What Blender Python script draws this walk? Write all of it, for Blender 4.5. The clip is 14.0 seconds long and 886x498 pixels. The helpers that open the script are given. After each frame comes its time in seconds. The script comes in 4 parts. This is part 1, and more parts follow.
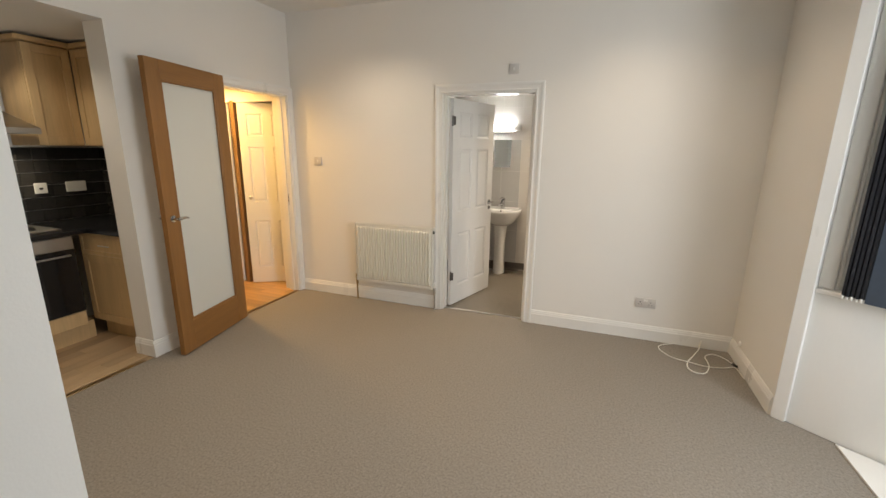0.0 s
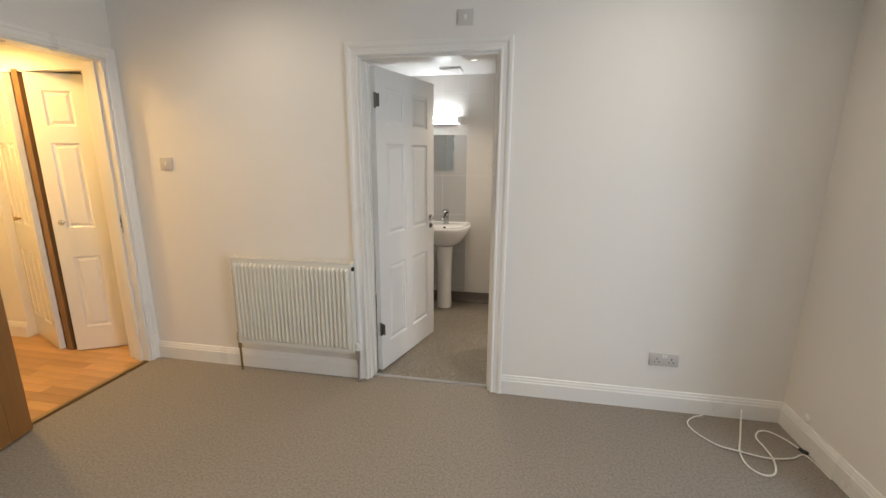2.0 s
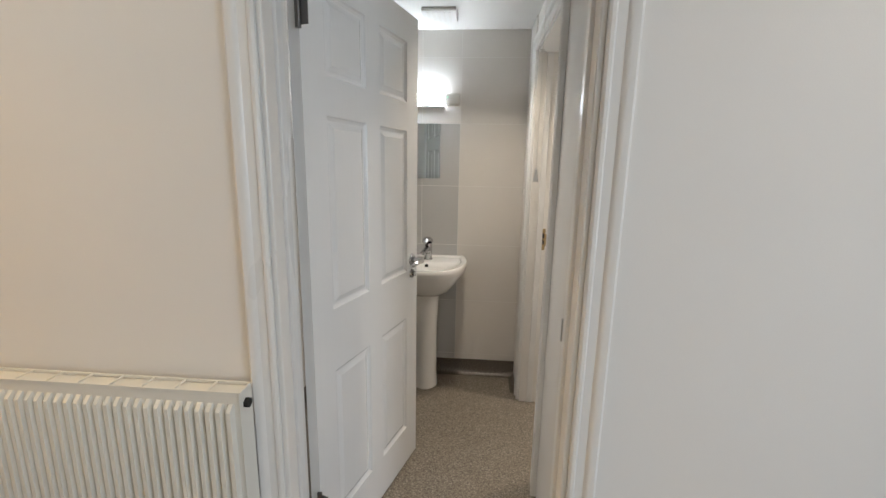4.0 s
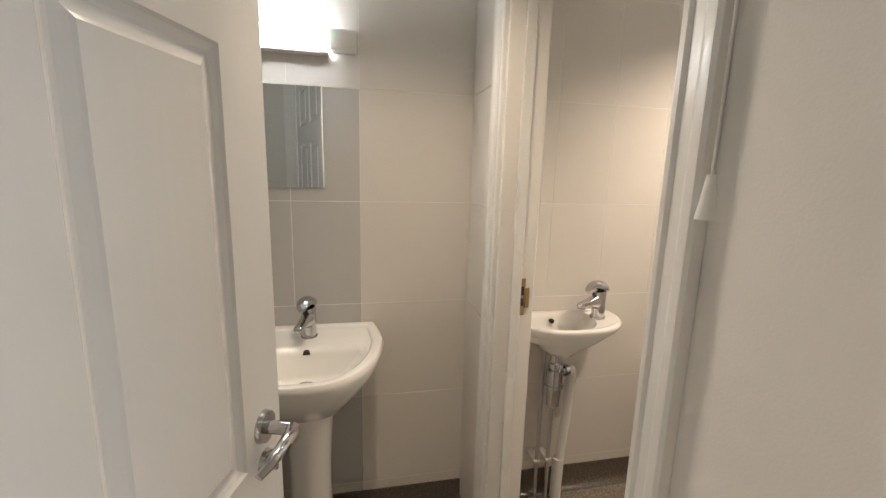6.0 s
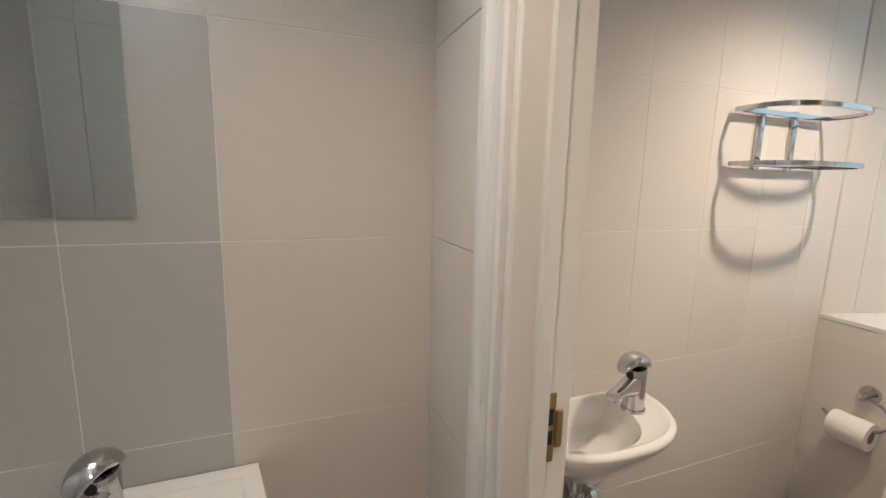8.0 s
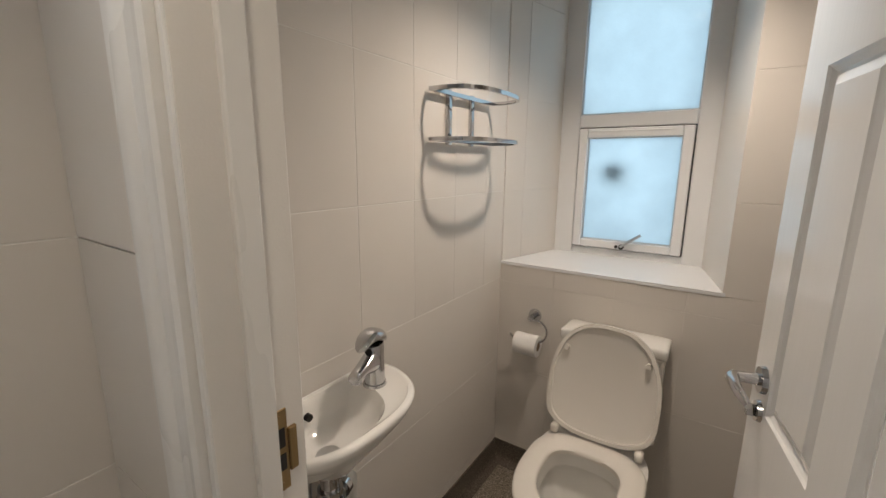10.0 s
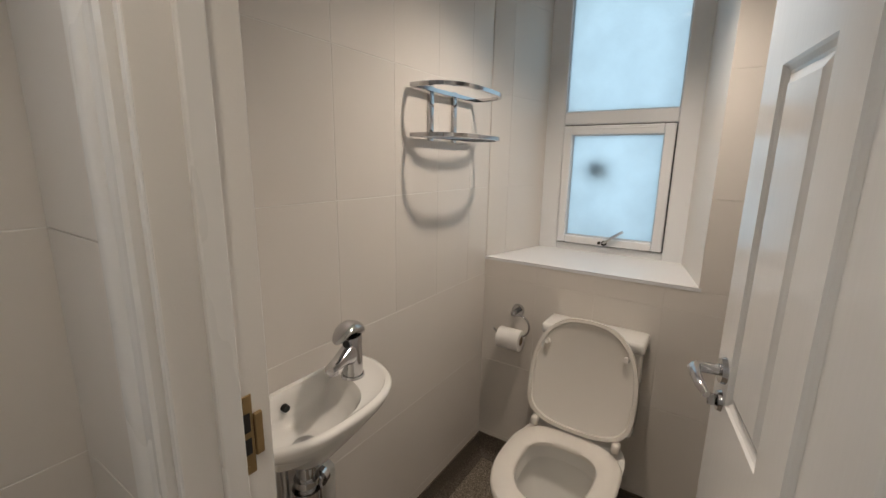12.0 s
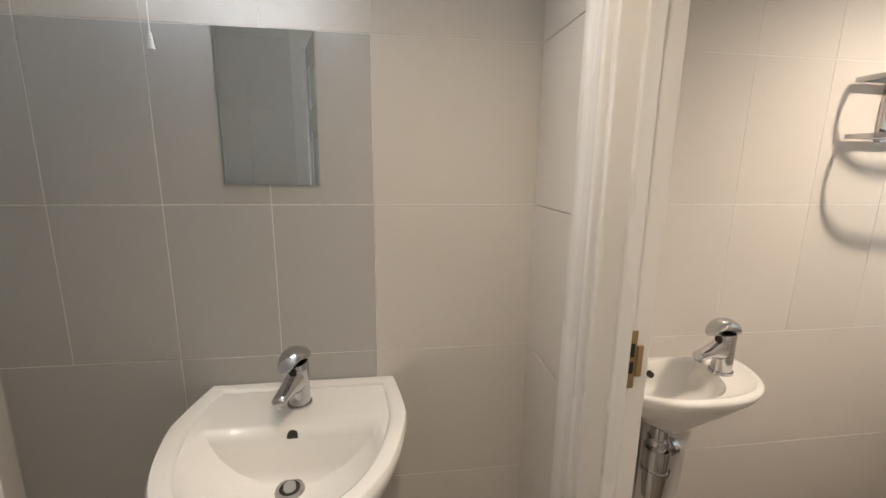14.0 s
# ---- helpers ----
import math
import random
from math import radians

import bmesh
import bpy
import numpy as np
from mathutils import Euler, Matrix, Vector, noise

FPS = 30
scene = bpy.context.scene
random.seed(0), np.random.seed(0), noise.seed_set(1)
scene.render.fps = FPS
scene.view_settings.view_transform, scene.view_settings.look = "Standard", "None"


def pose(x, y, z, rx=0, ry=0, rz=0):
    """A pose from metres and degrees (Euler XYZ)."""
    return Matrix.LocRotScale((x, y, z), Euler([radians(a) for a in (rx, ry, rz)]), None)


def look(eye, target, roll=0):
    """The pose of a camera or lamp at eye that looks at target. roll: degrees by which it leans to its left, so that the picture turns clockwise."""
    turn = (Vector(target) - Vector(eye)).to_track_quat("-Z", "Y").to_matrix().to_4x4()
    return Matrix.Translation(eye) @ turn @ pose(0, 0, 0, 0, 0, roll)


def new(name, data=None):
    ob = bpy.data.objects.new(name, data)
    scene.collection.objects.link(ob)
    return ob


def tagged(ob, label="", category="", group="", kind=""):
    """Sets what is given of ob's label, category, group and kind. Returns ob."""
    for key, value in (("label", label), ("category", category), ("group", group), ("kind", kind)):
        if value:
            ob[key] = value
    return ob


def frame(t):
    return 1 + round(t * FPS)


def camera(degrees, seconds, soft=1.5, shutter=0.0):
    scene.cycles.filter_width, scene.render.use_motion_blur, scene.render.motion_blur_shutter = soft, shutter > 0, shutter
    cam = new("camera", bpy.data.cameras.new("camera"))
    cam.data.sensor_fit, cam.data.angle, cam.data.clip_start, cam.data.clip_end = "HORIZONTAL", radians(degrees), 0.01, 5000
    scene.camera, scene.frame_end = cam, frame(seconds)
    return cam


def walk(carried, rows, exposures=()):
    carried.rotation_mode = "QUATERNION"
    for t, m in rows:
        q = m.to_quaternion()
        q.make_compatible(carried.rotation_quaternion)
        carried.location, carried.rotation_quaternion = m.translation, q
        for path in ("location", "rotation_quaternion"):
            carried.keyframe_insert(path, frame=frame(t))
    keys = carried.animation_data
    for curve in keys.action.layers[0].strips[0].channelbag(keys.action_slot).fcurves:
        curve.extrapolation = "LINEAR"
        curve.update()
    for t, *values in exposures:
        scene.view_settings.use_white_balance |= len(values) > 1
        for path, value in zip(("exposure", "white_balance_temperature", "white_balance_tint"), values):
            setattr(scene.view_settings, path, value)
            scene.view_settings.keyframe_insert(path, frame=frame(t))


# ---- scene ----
cam = camera(93.5, 14.0)
PATH = [
    (0, (1.344, -3.617, 1.529), (0.674, -1.791, 1.063), 0.7),
    (0.5, (1.231, -3.335, 1.509), (0.658, -1.473, 1.057), 0.2),
    (1, (1.128, -3.069, 1.473), (0.666, -1.178, 1.014), 0.4),
    (1.5, (1.042, -2.749, 1.474), (0.65, -0.842, 1.016), 0.4),
    (2, (0.952, -2.403, 1.454), (0.592, -0.485, 1.019), 0.3),
    (4.3, (0.468, -0.828, 1.391), (0.407, 1.136, 1.011), 1.1),
    (4.5, (0.430, -0.701, 1.389), (0.439, 1.264, 1.017), 1.1),
    (5, (0.398, -0.397, 1.372), (0.556, 1.561, 1.007), 1.2),
    (5.5, (0.402, -0.141, 1.381), (0.697, 1.801, 1.012), 1.1),
    (6, (0.402, 0.127, 1.385), (0.811, 2.05, 1.016), 1.5),
    (6.5, (0.45, 0.327, 1.371), (0.941, 2.235, 1.026), 1.4),
    (7, (0.49, 0.541, 1.383), (0.948, 2.462, 1.071), 2.0),
    (9.5, (0.593, 0.875, 1.386), (2.035, 2.207, 1.003), 0.3),
    (10, (0.623, 0.862, 1.379), (2.25, 1.954, 0.979), 0.5),
    (10.5, (0.63, 0.853, 1.376), (2.348, 1.792, 0.965), 0.6),
    (11, (0.635, 0.852, 1.374), (2.377, 1.742, 0.959), 0.7),
    (11.5, (0.635, 0.845, 1.376), (2.357, 1.772, 0.959), 0.9),
    (12, (0.634, 0.814, 1.375), (2.272, 1.886, 0.962), 0.9),
    (12.5, (0.624, 0.752, 1.371), (2.069, 2.074, 0.964), 1.1),
    (13, (0.586, 0.684, 1.371), (1.702, 2.293, 0.964), 1.1),
    (13.5, (0.516, 0.645, 1.373), (1.213, 2.473, 0.958), 1.0),
    (14, (0.445, 0.623, 1.367), (0.72, 2.563, 0.969), 0.7),
]
walk(cam, [(t, look(eye, target, roll)) for t, eye, target, roll in PATH],
     exposures=[(0, 0.08, 6800, 9), (2.0, -0.04, 6250, 9), (4.4, -0.13, 5950, 8), (5.2, -0.08, 6400, 9), (6.5, -0.2, 6600, 11), (7.2, -0.25, 6300, 12), (9.4, -0.70, 6150, 10), (11.0, -0.9, 6050, 10), (12.5, -0.9, 6050, 10), (13.4, -0.52, 6050, 10), (14.0, -0.2, 6300, 11)])

# ---------- world and light ----------
wd = bpy.data.worlds.new("world")
scene.world = wd
wd.use_nodes = True
wn = wd.node_tree.nodes
sky = wn.new("ShaderNodeTexSky")
sky.sky_type = "NISHITA"
sky.sun_disc = False
sky.sun_elevation, sky.sun_rotation = radians(35), radians(120)
wd.node_tree.links.new(sky.outputs[0], wn["Background"].inputs[0])
wn["Background"].inputs[1].default_value = 0.1


def area(name, eye, target, w, h, watts, colour):
    d = bpy.data.lights.new(name, "AREA")
    d.shape, d.size, d.size_y, d.energy, d.color = "RECTANGLE", w, h, watts, colour
    ob = new(name, d)
    ob.matrix_world = look(eye, target)
    return ob


def spot(name, eye, target, watts, colour, angle=100, radius=0.03, blend=0.6):
    d = bpy.data.lights.new(name, "SPOT")
    d.energy, d.color, d.spot_size, d.spot_blend, d.shadow_soft_size = watts, colour, radians(angle), blend, radius
    ob = new(name, d)
    ob.matrix_world = look(eye, target)
    return ob


WARM, COOL, HALL = (1.0, 0.81, 0.60), (0.80, 0.92, 1.0), (1.0, 0.58, 0.17)
area("bay_daylight", (3.24, -2.45, 1.6), (0.6, -2.0, 1.2), 1.2, 1.5, 43, (0.84, 0.92, 1.0))
DOWNLIGHTS = [(-0.55, -0.75), (1.55, -0.75), (-0.55, -2.5), (1.55, -2.5)]
for dx, dy in DOWNLIGHTS:
    spot("living_downlight", (dx, dy, 2.755), (dx, dy, 0), 54 if dx < 0 else 36, WARM, 132, 0.06, 1.0)
area("wc_daylight", (2.80, 1.22, 1.62), (2.0, 1.22, 1.60), 0.56, 1.25, 5.5, COOL)
spot("wc_downlight", (1.84, 1.08, 2.165), (1.84, 1.08, 0), 70, (1.0, 0.81, 0.63), 132, 0.03, 0.8)
spot("lobby_downlight", (0.54, 1.04, 2.165), (0.54, 1.04, 0), 42, WARM, 118, 0.05, 1.0)
spot("hall_lamp", (-2.45, -0.5, 2.24), (-2.45, -0.5, 0), 80, HALL, 160, 0.06, 0.4)
spot("kitchen_downlight", (-2.35, -2.2, 2.27), (-2.35, -2.2, 0), 13, (1.0, 0.9, 0.75), 150, 0.04, 0.4)
area("cooker_light", (-2.78, -1.75, 1.44), (-2.8, -1.75, 0.9), 0.1, 0.3, 2.0, (1, 0.85, 0.6))


# ---------- materials ----------
def mat(name, col, rough=0.5, metal=0.0, scale=8.0, vary=0.06, bump=0.0, fine=200.0, fvary=0.0, coat=0.0, rnd=0.0, stretch=(1, 1, 1)):
    m = bpy.data.materials.new(name)
    m.use_nodes = True
    nt = m.node_tree
    N, L = nt.nodes, nt.links
    b = N["Principled BSDF"]
    b.inputs["Roughness"].default_value, b.inputs["Metallic"].default_value = rough, metal
    b.inputs["Coat Weight"].default_value = coat
    tc = N.new("ShaderNodeTexCoord")
    mp = N.new("ShaderNodeMapping")
    mp.inputs["Scale"].default_value = stretch
    L.new(tc.outputs["Object"], mp.inputs[0])
    n1, n2 = N.new("ShaderNodeTexNoise"), N.new("ShaderNodeTexNoise")
    n1.inputs["Scale"].default_value, n1.inputs["Detail"].default_value = scale, 4
    n2.inputs["Scale"].default_value, n2.inputs["Detail"].default_value = fine, 3
    for n in (n1, n2):
        L.new(mp.outputs[0], n.inputs["Vector"])
    a = N.new("ShaderNodeMath")
    a.operation = "MULTIPLY_ADD"
    L.new(n1.outputs[0], a.inputs[0])
    a.inputs[1].default_value, a.inputs[2].default_value = vary * 2, 1 - vary
    c = N.new("ShaderNodeMath")
    c.operation = "MULTIPLY_ADD"
    L.new(n2.outputs[0], c.inputs[0])
    c.inputs[1].default_value, c.inputs[2].default_value = fvary * 2, 1 - fvary
    mu = N.new("ShaderNodeMath")
    mu.operation = "MULTIPLY"
    L.new(a.outputs[0], mu.inputs[0])
    L.new(c.outputs[0], mu.inputs[1])
    last = mu.outputs[0]
    if rnd:
        oi = N.new("ShaderNodeObjectInfo")
        r = N.new("ShaderNodeMath")
        r.operation = "MULTIPLY_ADD"
        L.new(oi.outputs["Random"], r.inputs[0])
        r.inputs[1].default_value, r.inputs[2].default_value = rnd * 2, 1 - rnd
        m2 = N.new("ShaderNodeMath")
        m2.operation = "MULTIPLY"
        L.new(last, m2.inputs[0])
        L.new(r.outputs[0], m2.inputs[1])
        last = m2.outputs[0]
    v = N.new("ShaderNodeVectorMath")
    v.operation = "SCALE"
    v.inputs[0].default_value = col
    L.new(last, v.inputs["Scale"])
    L.new(v.outputs[0], b.inputs["Base Color"])
    rr = N.new("ShaderNodeMath")
    rr.operation = "MULTIPLY_ADD"
    L.new(n1.outputs[0], rr.inputs[0])
    rr.inputs[1].default_value, rr.inputs[2].default_value = 0.16 * rough, 0.92 * rough
    L.new(rr.outputs[0], b.inputs["Roughness"])
    if bump:
        bp = N.new("ShaderNodeBump")
        bp.inputs["Strength"].default_value, bp.inputs["Distance"].default_value = bump, 0.004
        L.new(n2.outputs[0], bp.inputs["Height"])
        L.new(bp.outputs[0], b.inputs["Normal"])
    return m


def glow(name, col, strength):
    m = bpy.data.materials.new(name)
    m.use_nodes = True
    b = m.node_tree.nodes["Principled BSDF"]
    b.inputs["Base Color"].default_value = (*col, 1)
    b.inputs["Emission Color"].default_value = (*col, 1)
    b.inputs["Emission Strength"].default_value = strength
    return m


def speckle(name, base, dark, light, size, rough, bump, detail=2, lo=0.56, hi=0.64):
    """Vinyl or pile with dark and light flecks."""
    m = mat(name, base, rough, scale=3, vary=0.06, bump=bump, fine=size * 4.5, fvary=0.08)
    nt = m.node_tree
    N, L = nt.nodes, nt.links
    b = N["Principled BSDF"]
    src = b.inputs["Base Color"].links[0].from_socket
    tc = N.new("ShaderNodeTexCoord")
    nz = N.new("ShaderNodeTexNoise")
    nz.inputs["Scale"].default_value, nz.inputs["Detail"].default_value = size, detail
    nz.inputs["Roughness"].default_value = 0.5 if detail < 4 else 0.78
    L.new(tc.outputs["Object"], nz.inputs["Vector"])
    last = src
    for a0, a1, col in ((lo, hi, light), (1 - lo, 1 - hi, dark)):
        r = N.new("ShaderNodeMapRange")
        r.inputs[1].default_value, r.inputs[2].default_value = a0, a1
        L.new(nz.outputs[0], r.inputs[0])
        mx = N.new("ShaderNodeMix")
        mx.data_type = "RGBA"
        L.new(r.outputs[0], mx.inputs[0])
        L.new(last, mx.inputs[6])
        mx.inputs[7].default_value = (*col, 1)
        last = mx.outputs[2]
    L.new(last, b.inputs["Base Color"])
    return m


def wood(name, col, rough, along, scale=1.0, rnd=0.0):
    st = {"x": (0.08, 1, 1), "y": (1, 0.08, 1), "z": (1, 1, 0.08)}[along]
    return mat(name, col, rough, scale=14 * scale, vary=0.22, bump=0.05, fine=90 * scale, fvary=0.12, rnd=rnd, stretch=st)


PLASTER = mat("white_wall_paint", (0.80, 0.775, 0.735), 0.85, scale=1.6, vary=0.03, bump=0.06, fine=260, fvary=0.015)
CEIL = mat("ceiling_paint", (0.80, 0.79, 0.76), 0.9, scale=2, vary=0.03, bump=0.05, fine=200)
GLOSS = mat("white_gloss_paint", (0.80, 0.79, 0.765), 0.28, scale=5, vary=0.025, bump=0.05, fine=60, fvary=0.015, stretch=(1, 1, 0.25))
DOORW = mat("white_satin_door_paint", (0.79, 0.79, 0.785), 0.14, scale=6, vary=0.02, bump=0.05, fine=110, fvary=0.015, stretch=(1, 1, 0.06))
CARPET = speckle("beige_carpet", (0.262, 0.232, 0.20), (0.165, 0.143, 0.12), (0.36, 0.325, 0.285), 85, 0.95, 0.45, 6, 0.50, 0.70)
VINYL = speckle("speckled_safety_vinyl", (0.22, 0.188, 0.148), (0.105, 0.085, 0.065), (0.38, 0.34, 0.28), 150, 0.35, 0.08)
COVE = speckle("dark_vinyl_cove", (0.105, 0.087, 0.07), (0.06, 0.05, 0.04), (0.17, 0.145, 0.118), 150, 0.28, 0.05)
TILE = mat("ivory_wall_tile", (0.70, 0.665, 0.62), 0.38, scale=4, vary=0.02, bump=0.03, fine=14, fvary=0.01, rnd=0.015)
# Greyer tile, darkened further to carry the dimness of the lobby's left side.
TILEG = mat("shade_darkened_grey_wall_tile", (0.50, 0.495, 0.485), 0.38, scale=4, vary=0.02, bump=0.03, fine=14, fvary=0.01, rnd=0.02)
GROUT = mat("pale_grout", (0.80, 0.785, 0.75), 0.9, scale=30, vary=0.06, bump=0.1)
CERAMIC = mat("white_glazed_ceramic", (0.82, 0.81, 0.78), 0.08, scale=3, vary=0.012, coat=0.4)
PLASTIC = mat("white_plastic", (0.80, 0.79, 0.76), 0.3, scale=6, vary=0.015)
SEAT = mat("warm_white_seat_plastic", (0.80, 0.765, 0.71), 0.2, scale=4, vary=0.015)
CHROME = mat("chrome", (0.54, 0.54, 0.55), 0.06, 1.0, scale=20, vary=0.03)
STEEL = mat("brushed_steel", (0.55, 0.55, 0.55), 0.3, 1.0, scale=30, vary=0.08)
DARKSTEEL = mat("dark_worn_steel", (0.16, 0.155, 0.15), 0.35, 1.0, scale=30, vary=0.15)
BRASS = mat("aged_brass", (0.42, 0.30, 0.15), 0.3, 1.0, scale=40, vary=0.15)
DARK = mat("dark_gap", (0.015, 0.014, 0.013), 0.6, vary=0.1)
MIRROR = mat("mirror_silver", (0.86, 0.90, 0.89), 0.01, 1.0, vary=0.004)
OAK = wood("oak_door", (0.25, 0.118, 0.034), 0.45, "z", 1.4)
OAKX = wood("oak_rail", (0.25, 0.118, 0.034), 0.45, "x", 1.4)
FROST = mat("frosted_door_glass", (0.60, 0.62, 0.60), 0.35, scale=3, vary=0.02, bump=0.05, fine=300)
MAPLE = wood("maple_cabinet", (0.60, 0.42, 0.22), 0.4, "z")
PARQUET = wood("honey_oak_floor", (0.52, 0.30, 0.12), 0.35, "x", 1.0, rnd=0.2)
KFLOOR = wood("pale_kitchen_plank", (0.46, 0.33, 0.20), 0.4, "y", 1.0, rnd=0.15)
WORKTOP = mat("black_worktop", (0.012, 0.012, 0.014), 0.2, scale=60, vary=0.3, fine=300, fvary=0.2)
BLACKTILE = mat("black_wall_tile", (0.03, 0.028, 0.026), 0.25, scale=20, vary=0.3, rnd=0.3)
BLACKGLASS = mat("black_oven_glass", (0.012, 0.012, 0.013), 0.06, vary=0.05)
BLIND = mat("black_blind_fabric", (0.010, 0.011, 0.016), 0.8, scale=20, vary=0.2, bump=0.2, fine=500)
BLINDB = mat("slate_blue_blind_fabric", (0.045, 0.06, 0.085), 0.8, scale=20, vary=0.2, bump=0.2, fine=500)
PLATEM = mat("grey_white_plate_plastic", (0.60, 0.575, 0.55), 0.35, scale=6, vary=0.02)
RADW = mat("cream_radiator_enamel", (0.76, 0.745, 0.68), 0.3, scale=4, vary=0.02)
PAPER = mat("toilet_paper", (0.84, 0.83, 0.81), 0.95, scale=20, vary=0.03, bump=0.25, fine=180)
CABLE = mat("white_cable_pvc", (0.78, 0.76, 0.70), 0.45, vary=0.03)
UPVC = mat("white_upvc", (0.78, 0.79, 0.80), 0.25, scale=5, vary=0.015)
TUBE = glow("lit_tube_diffuser", (0.93, 0.97, 1.0), 36)
LENS = glow("lit_downlight_lens", (1.0, 0.86, 0.66), 14)
DOWNH = glow("lit_hall_lens", (1.0, 0.7, 0.35), 10)


def frosted():
    m = bpy.data.materials.new("hammered_obscure_glass")
    m.use_nodes = True
    nt = m.node_tree
    N, L = nt.nodes, nt.links
    N.remove(N["Principled BSDF"])
    tr, gl, mx = N.new("ShaderNodeBsdfTranslucent"), N.new("ShaderNodeBsdfGlossy"), N.new("ShaderNodeMixShader")
    tr.inputs[0].default_value = (0.86, 0.94, 0.97, 1)
    gl.inputs["Roughness"].default_value = 0.06
    tc, vo, nz, bp = N.new("ShaderNodeTexCoord"), N.new("ShaderNodeTexVoronoi"), N.new("ShaderNodeTexNoise"), N.new("ShaderNodeBump")
    vo.inputs["Scale"].default_value = 70
    vo.feature = "SMOOTH_F1"
    nz.inputs["Scale"].default_value = 8.0
    nz.inputs["Detail"].default_value = 5
    L.new(tc.outputs["Object"], vo.inputs["Vector"])
    L.new(tc.outputs["Object"], nz.inputs["Vector"])
    bp.inputs["Strength"].default_value, bp.inputs["Distance"].default_value = 0.25, 0.002
    L.new(vo.outputs["Distance"], bp.inputs["Height"])
    L.new(bp.outputs[0], tr.inputs["Normal"])
    cr = N.new("ShaderNodeMapRange")
    cr.inputs[1].default_value, cr.inputs[2].default_value, cr.inputs[3].default_value, cr.inputs[4].default_value = 0.35, 0.65, 0.93, 1.0
    L.new(nz.outputs[0], cr.inputs[0])
    vs = N.new("ShaderNodeVectorMath")
    vs.operation = "SCALE"
    vs.inputs[0].default_value = (0.76, 0.84, 0.86)
    L.new(cr.outputs[0], vs.inputs["Scale"])
    L.new(vs.outputs[0], tr.inputs[0])
    mx.inputs[0].default_value = 0.05
    L.new(tr.outputs[0], mx.inputs[1])
    L.new(gl.outputs[0], mx.inputs[2])
    L.new(mx.outputs[0], N["Material Output"].inputs[0])
    return m


OBSCURE = frosted()


# ---------- mesh helpers ----------
def box(bm, x0, x1, y0, y1, z0, z1, bev=0.0, seg=1):
    r = bmesh.ops.create_cube(bm, size=1, matrix=Matrix.LocRotScale(((x0 + x1) / 2, (y0 + y1) / 2, (z0 + z1) / 2), None, (abs(x1 - x0), abs(y1 - y0), abs(z1 - z0))))
    if bev:
        es = list({e for v in r["verts"] for e in v.link_edges})
        bmesh.ops.bevel(bm, geom=es, offset=bev, segments=seg, affect="EDGES", profile=0.5)


def cyl(bm, p, q, r0, r1=None, n=20, bev=0.0):
    p, q = Vector(p), Vector(q)
    d = q - p
    m = Matrix.Translation((p + q) / 2) @ d.to_track_quat("Z", "Y").to_matrix().to_4x4()
    bmesh.ops.create_cone(bm, cap_ends=True, segments=n, radius1=r0, radius2=r0 if r1 is None else r1, depth=d.length, matrix=m)


def ball(bm, p, r, sx=1, sy=1, sz=1):
    bmesh.ops.create_uvsphere(bm, u_segments=20, v_segments=12, radius=r, matrix=Matrix.LocRotScale(p, None, (sx, sy, sz)))


def loft(bm, rings, cap0=True, cap1=True, closed=True):
    vs = [[bm.verts.new(p) for p in r] for r in rings]
    n = len(vs[0])
    for a, b in zip(vs, vs[1:]):
        for i in range(n if closed else n - 1):
            j = (i + 1) % n
            bm.faces.new((a[i], a[j], b[j], b[i]))
    if cap0:
        bm.faces.new(list(reversed(vs[0])))
    if cap1:
        bm.faces.new(vs[-1])
    return vs


def tube(bm, pts, r, n=12, closed=False):
    pts = [Vector(p) for p in pts]
    rings, up = [], None
    for i, p in enumerate(pts):
        a = pts[i - 1] if i else (pts[-1] if closed else p)
        b = pts[(i + 1) % len(pts)] if (i < len(pts) - 1 or closed) else p
        d = (b - a).normalized()
        if up is None:
            up = Vector((0, 0, 1)) if abs(d.z) < 0.9 else Vector((1, 0, 0))
        side = d.cross(up).normalized()
        up = side.cross(d).normalized()
        rr = r[i] if isinstance(r, list) else r
        rings.append([p + rr * (math.cos(2 * math.pi * k / n) * side + math.sin(2 * math.pi * k / n) * up) for k in range(n)])
    if closed:
        rings.append(rings[0])
        loft(bm, rings, False, False)
        bmesh.ops.remove_doubles(bm, verts=bm.verts[:], dist=1e-5)
    else:
        loft(bm, rings)


def sweep(bm, prof, A, B, U, V, ea=0.0, eb=0.0):
    """A moulding: profile (u out of the wall, v across) from A to B, ends lengthened by ea*v and eb*v for mitres."""
    A, B, U, V = Vector(A), Vector(B), Vector(U), Vector(V)
    d = (B - A).normalized()
    r0 = [A + u * U + v * V - d * (ea * v) for u, v in prof]
    r1 = [B + u * U + v * V + d * (eb * v) for u, v in prof]
    loft(bm, [r0, r1])


def part(name, bm, material, parent=None, label="", smooth=None, fix=True):
    if fix:
        bmesh.ops.recalc_face_normals(bm, faces=bm.faces[:])
    me = bpy.data.meshes.new(name)
    bm.to_mesh(me)
    bm.free()
    me.materials.append(material)
    if smooth:
        for p in me.polygons:
            p.use_smooth = True
        me.set_sharp_from_angle(angle=radians(smooth))
    ob = new(name, me)
    if parent:
        ob.parent = parent
    if label:
        ob["label"] = label
    return ob


def thing(name, label, category, group="", kind="", m=None):
    e = new(name)
    e.empty_display_size = 0.05
    tagged(e, label, category, group, kind)
    if m is not None:
        e.matrix_world = m
    return e


def B():
    return bmesh.new()


def struct(name, boxes, material, label, category, bev=0.0):
    bm = B()
    for b in boxes:
        box(bm, *b, bev)
    return tagged(part(name, bm, material), label, category, kind="structure")


